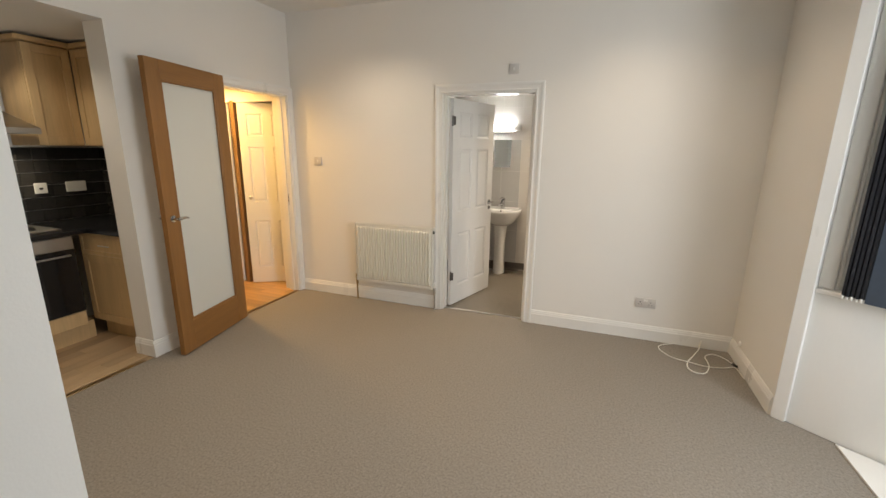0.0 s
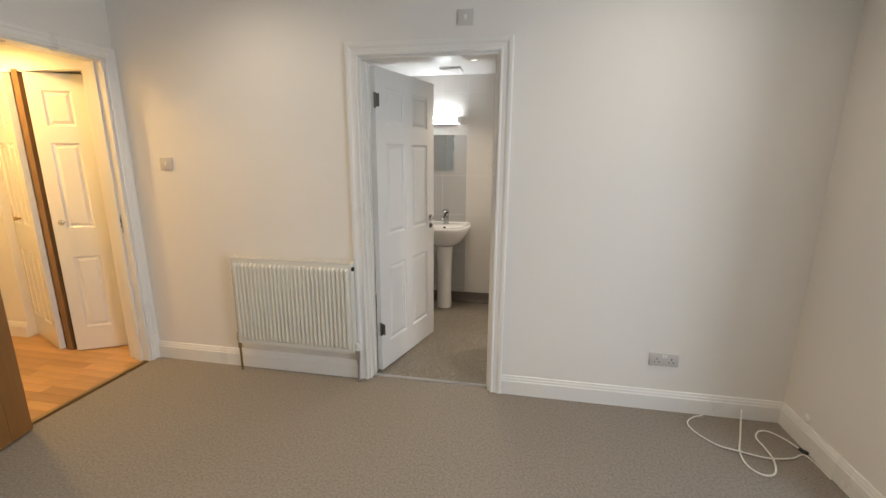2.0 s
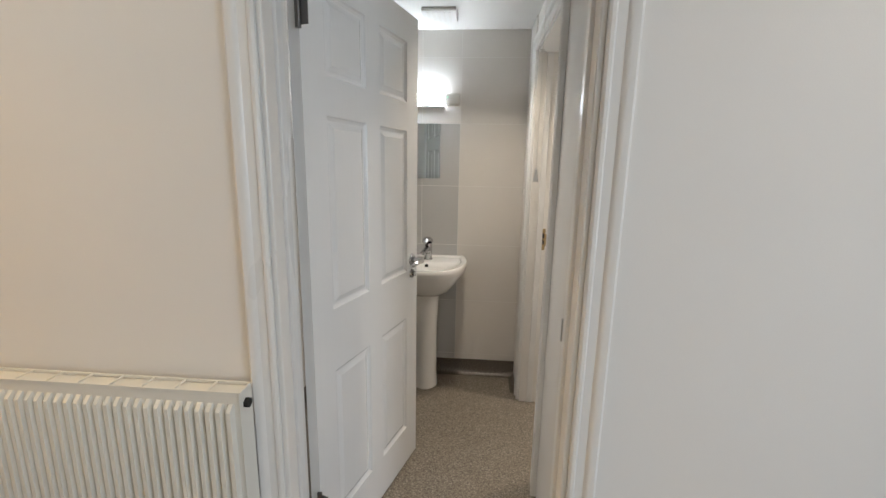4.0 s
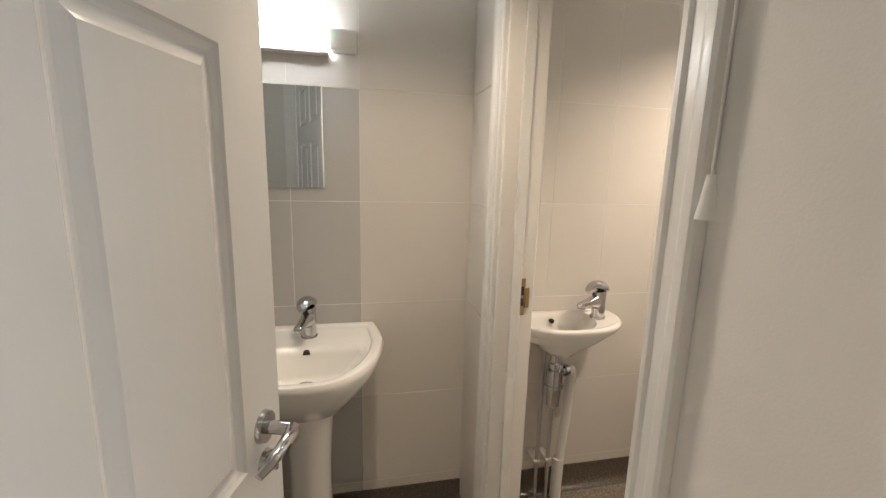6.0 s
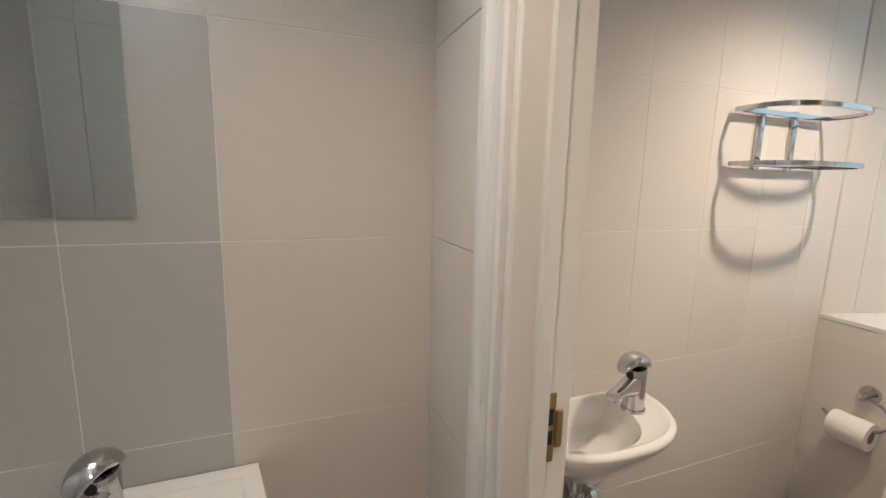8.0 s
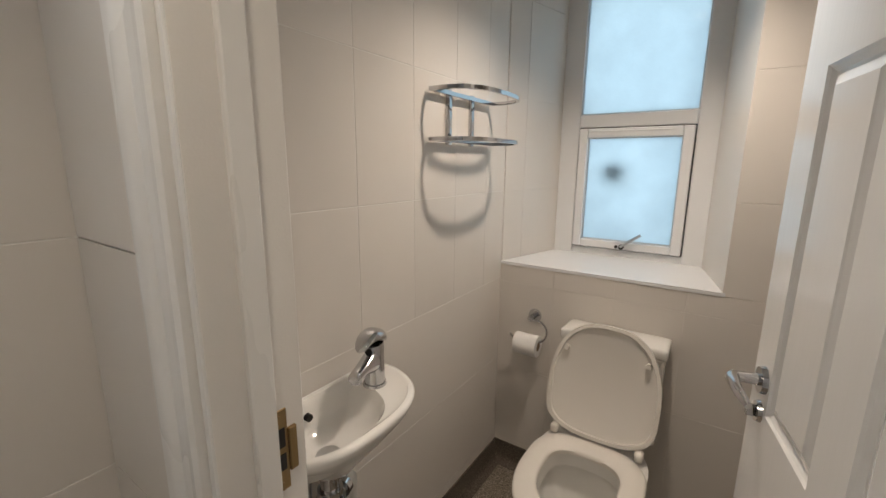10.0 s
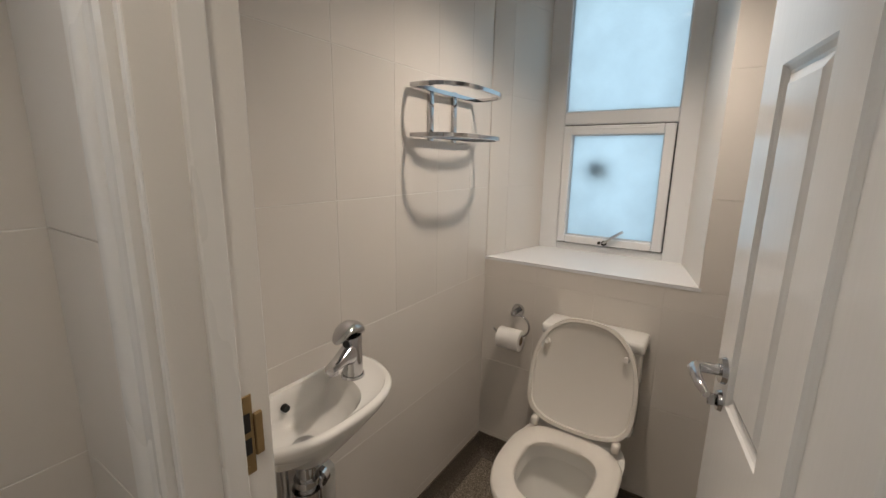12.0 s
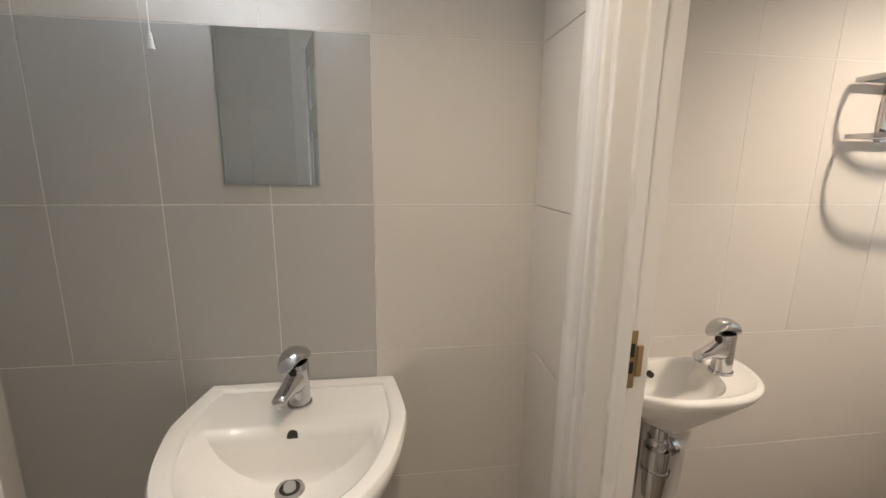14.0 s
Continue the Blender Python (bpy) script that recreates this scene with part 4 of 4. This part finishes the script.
def roll():
    e = thing("toilet_roll_holder", "chrome ring toilet roll holder on the tiled wall", "roll holder")
    y, z = 1.472, 0.752
    b = B()
    cyl(b, (XW, y, z), (XW - 0.012, y, z), 0.028, 0.025, 26)
    cyl(b, (XW - 0.01, y, z), (XW - 0.05, y, z), 0.011, n=16)
    ball(b, (XW - 0.05, y, z), 0.013)
    part("rosette", b, CHROME, e, smooth=40)
    b = B()
    pts = [(XW - 0.05, y + 0.012, z - 0.002), (XW - 0.05, y - 0.03, z - 0.004)]
    for i in range(9):
        a = math.pi / 2 - math.pi * i / 8
        pts.append((XW - 0.05, y - 0.03 - 0.042 * math.cos(a), z - 0.050 + 0.046 * math.sin(a)))
    pts += [(XW - 0.05, y, z - 0.098), (XW - 0.05, y + 0.075, z - 0.098), (XW - 0.05, y + 0.09, z - 0.085)]
    tube(b, pts, 0.0045, 10)
    part("ring", b, CHROME, e, smooth=60)
    r = thing("toilet_roll", "white toilet paper roll hanging on the holder", "toilet roll")
    b = B()
    yy, zz, n = (1.432, 1.532), z - 0.128, 32
    rings = []
    for k, (rr, yv) in enumerate(((0.02, yy[0]), (0.044, yy[0]), (0.0455, yy[0] + 0.003), (0.0455, yy[1] - 0.003), (0.044, yy[1]), (0.02, yy[1]))):
        rings.append([(XW - 0.05 + rr * math.cos(2 * math.pi * i / n), yv, zz + 0.012 + rr * math.sin(2 * math.pi * i / n)) for i in range(n)])
    rings.append(rings[0])
    loft(b, rings, False, False)
    bmesh.ops.remove_doubles(b, verts=b.verts[:], dist=1e-6)
    part("paper", b, PAPER, r, smooth=40)
    b = B()
    cyl(b, (XW - 0.05, yy[0] + 0.001, zz + 0.012), (XW - 0.05, yy[1] - 0.001, zz + 0.012), 0.0198, n=24)
    part("core", b, mat("card_core", (0.25, 0.18, 0.12), 0.9), r)


roll()


def wc_window():
    X = 2.615
    e = thing("window_2", "white window with hammered obscure glass above a small vent sash", "window", kind="structure")
    y0, y1, z0, z1 = 0.900, 1.545, 0.962, 2.16
    for a in ((y0, 0.985, z0, z1), (1.450, y1, z0, z1), (0.985, 1.450, z0, 1.0), (0.985, 1.450, 1.545, 1.602), (0.985, 1.450, 2.09, z1)):
        b = B()
        box(b, X + 0.004, X + 0.065, *a, 0.004)
        part("window_frame", b, UPVC, e)
    sash = B()
    for a in ((0.990, 1.030, 1.005, 1.540), (1.408, 1.445, 1.005, 1.540), (1.030, 1.408, 1.005, 1.040), (1.030, 1.408, 1.500, 1.540)):
        box(sash, X - 0.014, X + 0.045, *a, 0.004)
    s = part("sash", sash, UPVC, e)
    b = B()
    for a in ((0.986, 0.9895, 1.002, 1.543), (1.4455, 1.4495, 1.002, 1.543), (0.99, 1.445, 1.001, 1.0045), (0.99, 1.445, 1.5405, 1.5445)):
        box(b, X + 0.008, X + 0.03, *a)
    part("seal", b, DARK, e)
    b = B()
    box(b, X + 0.02, X + 0.026, 1.030, 1.408, 1.040, 1.500)
    p = part("pane", b, OBSCURE, s, "obscure hammered glass")
    b = B()
    for a in ((1.030, 1.034, 1.040, 1.500), (1.404, 1.408, 1.040, 1.500), (1.034, 1.404, 1.040, 1.044), (1.034, 1.404, 1.496, 1.500)):
        box(b, X + 0.012, X + 0.0195, *a)
    part("gasket", b, STEEL, s)
    b = B()
    box(b, X + 0.03, X + 0.036, 0.985, 1.450, 1.602, 2.09)
    part("pane", b, OBSCURE, e, "obscure glass")
    b = B()
    for a in ((0.985, 0.989, 1.602, 2.09), (1.446, 1.450, 1.602, 2.09), (0.989, 1.446, 1.602, 1.606)):
        box(b, X + 0.018, X + 0.0295, *a)
    part("gasket", b, STEEL, e)
    b = B()
    cyl(b, (X - 0.014, 1.222, 1.02), (X - 0.03, 1.222, 1.02), 0.011, n=16)
    cyl(b, (X - 0.014, 1.245, 1.018), (X - 0.022, 1.245, 1.018), 0.007, n=12)
    part("stay_pivot", b, DARK, s, "", 40)
    b = B()
    tube(b, [(X - 0.028, 1.225, 1.02), (X - 0.034, 1.19, 1.05), (X - 0.036, 1.145, 1.082)], [0.006, 0.0065, 0.006], 8)
    part("stay_arm", b, STEEL, s, "", 50)
    b = B()
    cyl(b, (X - 0.013, 1.06, 1.527), (X - 0.013, 1.40, 1.527), 0.004, n=10)
    part("vent_rod", b, UPVC, s, "", 50)
    # Added disc outside the pane, blocking daylight to leave a dark blurred spot.
    b = B()
    n = 24
    loft(b, [[(X + 0.05 + k * 0.02, 1.288 + (0.040 + 0.009 * math.sin(3 * a)) * math.cos(a), 1.345 + (0.036 + 0.007 * math.sin(2 * a)) * math.sin(a)) for a in [2 * math.pi * i / n for i in range(n)]] for k in (0, 1)])
    part("dark_disc", b, DARK, s, "dark uneven disc added behind the glass")


wc_window()

# ---------- hall ----------
struct("wall_hall", [(-3.6, -1.75, -1.0, -0.95, 0, 2.4), (-3.7, -3.6, -1.0, 0.7, 0, 2.4), (XL - 0.19, XL - TH, -0.06, 0.6, 0, 2.4), (-3.6, XL - TH, 0.6, 0.7, 0, 2.4)], PLASTER, "white hall walls in warm light", "wall")
struct("wall_hall_end", [(-2.395, -2.345, -0.05, 0.01, 0, 2.0)], mat("dark_brown_stained_wood", (0.24, 0.14, 0.065), 0.5, vary=0.2), "dark stained timber post between hall doors", "post")
struct("wall_hall_back", [(-3.6, -2.93, 0.08, 0.16, 0, 2.4), (-3.0, -1.82, -0.045, 0.015, 1.985, 2.4)], PLASTER, "white hall wall in warm light", "wall")
struct("ceiling_hall", [(-3.7, XL - TH, -0.95, 0.6, 2.27, 2.37)], CEIL, "white painted hall ceiling", "ceiling")
struct("floor_hall", [(-3.7, XL - 0.035, -0.95, 0.6, -0.1, -0.006)], PARQUET, "honey coloured wooden hall floor", "floor")
bm = B()
sweep(bm, SKP, (-3.6, 0.08, 0), (-2.93, 0.08, 0), (0, -1, 0), (0, 0, 1))
tagged(part("baseboard", bm, GLOSS), "white gloss moulded skirting in the hall", "skirting", kind="structure")
hd = panel_door("door_4", "white six-panel hall cupboard door standing ajar", 0.58, 1.98, pose(-2.29, -0.06, 0, 0, 0, 29))
kn = B()
cyl(kn, (0.07, -0.001, 0.985), (0.07, -0.03, 0.985), 0.008, n=12)
ball(kn, (0.07, -0.038, 0.985), 0.019, 1, 0.7, 1)
part("knob", kn, STEEL, hd, "", 50)
hd2 = panel_door("door_5", "white six-panel door seen on edge in the hall", 0.58, 1.98, pose(-2.42, -0.04, 0, 0, 0, 157))
kn = B()
cyl(kn, (0.3, 0.037, 0.985), (0.3, 0.06, 0.985), 0.008, n=12)
ball(kn, (0.3, 0.066, 0.985), 0.017, 1, 0.7, 1)
part("knob", kn, BRASS, hd2, "", 50)
hl = thing("hall_ceiling_lamp", "warm glowing recessed lamp in the hall ceiling", "ceiling light")
bm = B()
cyl(bm, (-2.45, -0.5, 2.262), (-2.45, -0.5, 2.27), 0.045, 0.05, 24)
part("lens", bm, DOWNH, hl)
keep_plate("strike_plate", pose(XL + 0.0, -0.0865, 1.0, 0, 0, 180) @ Matrix.Translation((0.05, 0, 0)), STEEL, "steel strike plate on the hall door jamb")

# ---------- kitchen ----------
struct("wall_kitchen", [(-3.05, -2.93, -4.0, -1.0, 0, 2.32), (-3.05, -1.75, -1.06, -1.0, 0, 2.32), (-3.05, -1.75, -4.1, -4.0, 0, 2.32)], PLASTER, "plain kitchen walls", "wall")
struct("ceiling_kitchen", [(-3.05, XL - TH, -4.1, -1.0, 2.30, 2.4)], CEIL, "white painted kitchen ceiling", "ceiling")
struct("floor_kitchen", [(-3.05, XL, -4.1, -1.0, -0.1, -0.006)], KFLOOR, "pale wood plank kitchen floor", "floor")


def bar_handle(parent, p, q):
    b = B()
    cyl(b, p, q, 0.005, n=10)
    part("handle", b, STEEL, parent, "brushed steel bar handle", 50)


def unit(name, lab, x0, x1, y0, y1, z0, z1, face, drawer=0.0, plinth=0.0):
    """A cabinet with a shaker front; face is '+x' or '-y'."""
    e = thing(name, lab, "cabinet")
    b = B()
    box(b, x0, x1, y0, y1, z0, z1)
    part("body", b, MAPLE, e)
    if plinth:
        b = B()
        box(b, x0 + 0.02, x1 - (0.05 if face == "+x" else 0.0), y0 + (0.05 if face == "-y" else 0.0), y1, 0, z0)
        part("plinth", b, MAPLE, e)
    lo, hi = ((y0, y1) if face == "+x" else (x0, x1))
    fronts = [(z0 + 0.003, z1 - drawer - 0.003, "cabinet_door")]
    if drawer:
        fronts.append((z1 - drawer, z1 - 0.003, "drawer_front"))
    for za, zb, nm in fronts:
        b = B()

        def bx(a0, a1, c0, c1, d0, d1):
            if face == "+x":
                box(b, x1 + d0, x1 + d1, a0, a1, c0, c1, 0.002)
            else:
                box(b, a0, a1, y0 - d1, y0 - d0, c0, c1, 0.002)

        w = 0.06 if nm == "cabinet_door" else 0.03
        bx(lo + 0.002, lo + w, za, zb, 0.001, 0.019)
        bx(hi - w, hi - 0.002, za, zb, 0.001, 0.019)
        bx(lo + w, hi - w, za, za + w, 0.001, 0.019)
        bx(lo + w, hi - w, zb - w, zb, 0.001, 0.019)
        bx(lo + w, hi - w, za + w, zb - w, 0.001, 0.012)
        d = part(nm, b, MAPLE, e)
        if nm == "drawer_front":
            zc, mid = (za + zb) / 2, (lo + hi) / 2
            if face == "+x":
                bar_handle(d, (x1 + 0.04, mid - 0.06, zc), (x1 + 0.04, mid + 0.06, zc))
            else:
                bar_handle(d, (mid - 0.06, y0 - 0.04, zc), (mid + 0.06, y0 - 0.04, zc))
        elif face == "-y":
            bar_handle(d, (hi - 0.04, y0 - 0.03, zb - 0.2), (hi - 0.04, y0 - 0.03, zb - 0.06))
    return e


unit("base_cabinet", "light maple base cabinet with drawer under the worktop", -2.45, -1.83, -1.58, -1.06, 0.14, 0.865, "-y", 0.17, 0.14)
unit("base_cabinet", "light maple base cabinet beside the oven", -2.91, -2.36, -3.0, -2.32, 0.14, 0.865, "+x", 0.17, 0.14)
unit("wall_cabinet", "light maple wall cabinet over black tiles", -2.925, -2.6, -1.66, -1.36, 1.52, 2.24, "+x")
unit("wall_cabinet", "light maple corner wall cabinet over black tiles", -2.58, -1.83, -1.34, -1.06, 1.52, 2.24, "-y")
unit("wall_cabinet", "light maple wall cabinet beyond the hood", -2.925, -2.6, -3.0, -2.32, 1.52, 2.24, "+x")
bm = B()
box(bm, -2.92, -2.55, -1.70, -1.065, 2.245, 2.28, 0.006)
box(bm, -2.55, -1.83, -1.38, -1.065, 2.245, 2.28, 0.006)
tagged(part("trim", bm, MAPLE), "maple cornice along the wall cabinets", "cornice", kind="structure")
wt = thing("worktop", "black laminate kitchen worktop", "worktop")
bm = B()
box(bm, -2.928, -2.31, -3.0, -1.065, 0.868, 0.905, 0.006, 2)
box(bm, -2.309, -1.83, -1.62, -1.065, 0.868, 0.905, 0.006, 2)
part("top", bm, WORKTOP, wt)
ov = thing("oven", "built-in oven with black glass door and steel panel", "oven")
for nm, a, mt in (("body", (-2.9, -2.36, -2.30, -1.70, 0.15, 0.865), STEEL), ("control_panel", (-2.36, -2.335, -2.298, -1.702, 0.765, 0.86), STEEL), ("oven_door", (-2.36, -2.33, -2.298, -1.702, 0.27, 0.76), BLACKGLASS), ("base_strip", (-2.36, -2.34, -2.298, -1.702, 0.15, 0.265), MAPLE)):
    b = B()
    box(b, *a, 0.003)
    part(nm, b, mt, ov)
b = B()
cyl(b, (-2.30, -2.25, 0.725), (-2.30, -1.75, 0.725), 0.008, n=12)
part("handle", b, STEEL, ov, "", 50)
bm = B()
box(bm, -2.88, -2.42, -2.30, -1.62, 0, 0.145)
tagged(part("plinth_board", bm, MAPLE), "light maple plinth board below the oven", "plinth")
hb = thing("gas_hob", "steel gas hob set into the worktop", "hob")
b = B()
box(b, -2.86, -2.40, -2.28, -1.72, 0.905, 0.915, 0.004)
part("plate", b, STEEL, hb)
for hx in (-2.74, -2.52):
    for hy in (-2.14, -1.86):
        b = B()
        cyl(b, (hx, hy, 0.915), (hx, hy, 0.935), 0.04, 0.03, 18)
        part("burner", b, DARK, hb, "", 40)
hood = thing("cooker_hood", "steel chimney cooker hood over the hob", "cooker hood")
b = B()
loft(b, [[(-2.93, -2.30, 1.60), (-2.45, -2.30, 1.60), (-2.45, -1.70, 1.60), (-2.93, -1.70, 1.60)], [(-2.93, -2.30, 1.64), (-2.45, -2.30, 1.64), (-2.45, -1.70, 1.64), (-2.93, -1.70, 1.64)], [(-2.93, -2.13, 1.80), (-2.68, -2.13, 1.80), (-2.68, -1.87, 1.80), (-2.93, -1.87, 1.80)]])
part("canopy", b, STEEL, hood)
b = B()
box(b, -2.93, -2.68, -2.13, -1.87, 1.80, 2.30)
part("chimney", b, STEEL, hood)
for y, w in ((-1.55, 0.085), (-1.30, 0.15)):
    e = thing("kitchen_socket", "white plastic socket on the black splashback", "socket", "splashback sockets", m=pose(-2.915, y, 1.18))
    b = B()
    box(b, 0, 0.012, -w / 2, w / 2, -0.043, 0.043, 0.003)
    part("faceplate", b, PLASTIC, e)
    b = B()
    box(b, 0.012, 0.014, -0.012, 0.012, -0.012, 0.006)
    part("switch", b, DARK if w < 0.1 else PLASTIC, e)

# ---------- tiles and planks ----------


def tile_mesh(w, h, t=0.008):
    bm = B()
    g = 0.0022
    x0, x1, z0, z1 = -w / 2 + g / 2, w / 2 - g / 2, -h / 2 + g / 2, h / 2 - g / 2
    c = 0.0006
    loft(bm, [[(x0, 0, z0), (x1, 0, z0), (x1, 0, z1), (x0, 0, z1)], [(x0, -t + c, z0), (x1, -t + c, z0), (x1, -t + c, z1), (x0, -t + c, z1)], [(x0 + c, -t, z0 + c), (x1 - c, -t, z0 + c), (x1 - c, -t, z1 - c), (x0 + c, -t, z1 - c)]], False, True)
    bmesh.ops.recalc_face_normals(bm, faces=bm.faces[:])
    me = bpy.data.meshes.new("tile")
    bm.to_mesh(me)
    bm.free()
    return me


MESHES = {}


def lay(parent, xs, zs, place, pick, skip=None):
    """Tiles between the joints xs and zs; place(x, z) gives the pose, pick(x, z) the material."""
    for xa, xb in zip(xs, xs[1:]):
        for za, zb in zip(zs, zs[1:]):
            x, z = (xa + xb) / 2, (za + zb) / 2
            if skip and skip(x, z):
                continue
            m = pick(x, z)
            k = (round(xb - xa, 4), round(zb - za, 4), m.name)
            if k not in MESHES:
                MESHES[k] = tile_mesh(xb - xa, zb - za)
                MESHES[k].materials.append(m)
            o = new("tile", MESHES[k])
            o.parent = parent
            o.matrix_local = place(x, z)


ZJ = [0.0, 0.14, 0.517, 0.893, 1.27, 1.65, 2.03, ZB]
# Left of 0.42 and below 1.65, shade is put into the tile colour.
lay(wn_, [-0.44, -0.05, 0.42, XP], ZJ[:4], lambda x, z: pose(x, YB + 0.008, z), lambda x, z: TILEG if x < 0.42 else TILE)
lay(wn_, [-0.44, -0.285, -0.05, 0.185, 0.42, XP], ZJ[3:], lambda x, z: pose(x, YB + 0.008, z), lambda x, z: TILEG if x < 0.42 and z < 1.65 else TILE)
lay(wn_, [0.95, XW], ZJ[:4], lambda x, z: pose(x, YB + 0.008, z), lambda x, z: TILE)
lay(wn_, [0.95, 1.155, 1.388, 1.624, 1.855, 2.079, XW], ZJ[3:], lambda x, z: pose(x, YB + 0.008, z), lambda x, z: TILE)
lay(wp_, [-YB, -1.41], ZJ, lambda x, z: pose(XP, -x, z, 0, 0, -90), lambda x, z: TILE)
WJ = [0.0, 0.12, 0.488, 0.880, 0.955]
lay(we_, [-YB, -1.40, -1.165, -0.93, -0.695, -0.46, -0.225, -0.12], WJ, lambda x, z: pose(XW + 0.008, -x, z, 0, 0, -90), lambda x, z: TILE)
lay(we_, [-0.828, -0.695, -0.46, -0.225, -0.12], [0.955, 1.266, 1.66, 2.03, ZB], lambda x, z: pose(XW + 0.008, -x, z, 0, 0, -90), lambda x, z: TILE)
lay(we_, [0.0, 0.125, 0.372], [0.968, 1.27, 1.65, 2.03, 2.15], lambda x, z: pose(2.242 + 0.965 * x + 0.0016, 1.638 - 0.262 * x + 0.0058, z, 0, 0, -15.2), lambda x, z: TILE)
lay(bpy.data.objects["wall_bathroom_west"], [-YB, -1.41, -1.175, -0.94, -0.705, -0.47, -0.235, -TH], ZJ, lambda x, z: pose(-0.4408, -x, z, 0, 0, 90) @ Matrix.Translation((0, 0.0068, 0)), lambda x, z: TILE)
lay(bpy.data.objects["wall_north"], [-0.43, -0.285, -0.05], ZJ, lambda x, z: pose(x, TH - 0.0008, z, 0, 0, 180) @ Matrix.Translation((0, 0.0018, 0)), lambda x, z: TILE)
kw = bpy.data.objects["wall_kitchen"]
lay(kw, [-y for y in [-1.06 - 0.1 * i for i in range(13)]], [0.905, 1.005, 1.105, 1.205, 1.305, 1.405, 1.505], lambda x, z: pose(-2.93, -x, z, 0, 0, 90), lambda x, z: BLACKTILE)
lay(kw, [-2.92 + 0.1 * i for i in range(12)], [0.905, 1.005, 1.105, 1.205, 1.305, 1.405, 1.505], lambda x, z: pose(x, -1.06, z), lambda x, z: BLACKTILE)


def planks(parent, x0, x1, y0, y1, w, ln, material, along):
    me = {}
    rows = int(((y1 - y0) if along == "x" else (x1 - x0)) / w)
    for r in range(rows):
        s = (x0 if along == "x" else y0) - random.random() * ln * 0.8
        end = x1 if along == "x" else y1
        start = x0 if along == "x" else y0
        while s < end - 0.02:
            a, b_ = max(s, start), min(s + ln, end)
            s += ln
            if b_ - a < 0.03:
                continue
            k = round(b_ - a, 2)
            if k not in me:
                bm = B()
                L2 = (b_ - a) / 2 - 0.0006
                if along == "x":
                    box(bm, -L2, L2, -w / 2 + 0.0006, w / 2 - 0.0006, -0.006, 0, 0.001)
                else:
                    box(bm, -w / 2 + 0.0006, w / 2 - 0.0006, -L2, L2, -0.006, 0, 0.001)
                me[k] = bpy.data.meshes.new("plank")
                bm.to_mesh(me[k])
                bm.free()
                me[k].materials.append(material)
            o = new("plank", me[k])
            o.parent = parent
            o.location = ((a + b_) / 2, y0 + (r + 0.5) * w, 0) if along == "x" else (x0 + (r + 0.5) * w, (a + b_) / 2, 0)


planks(bpy.data.objects["floor_hall"], -3.2, XL - 0.05, -0.94, 0.41, 0.075, 0.34, PARQUET, "x")
planks(bpy.data.objects["floor_kitchen"], -2.45, XL - 0.03, -2.9, -1.5, 0.095, 0.6, KFLOOR, "y")
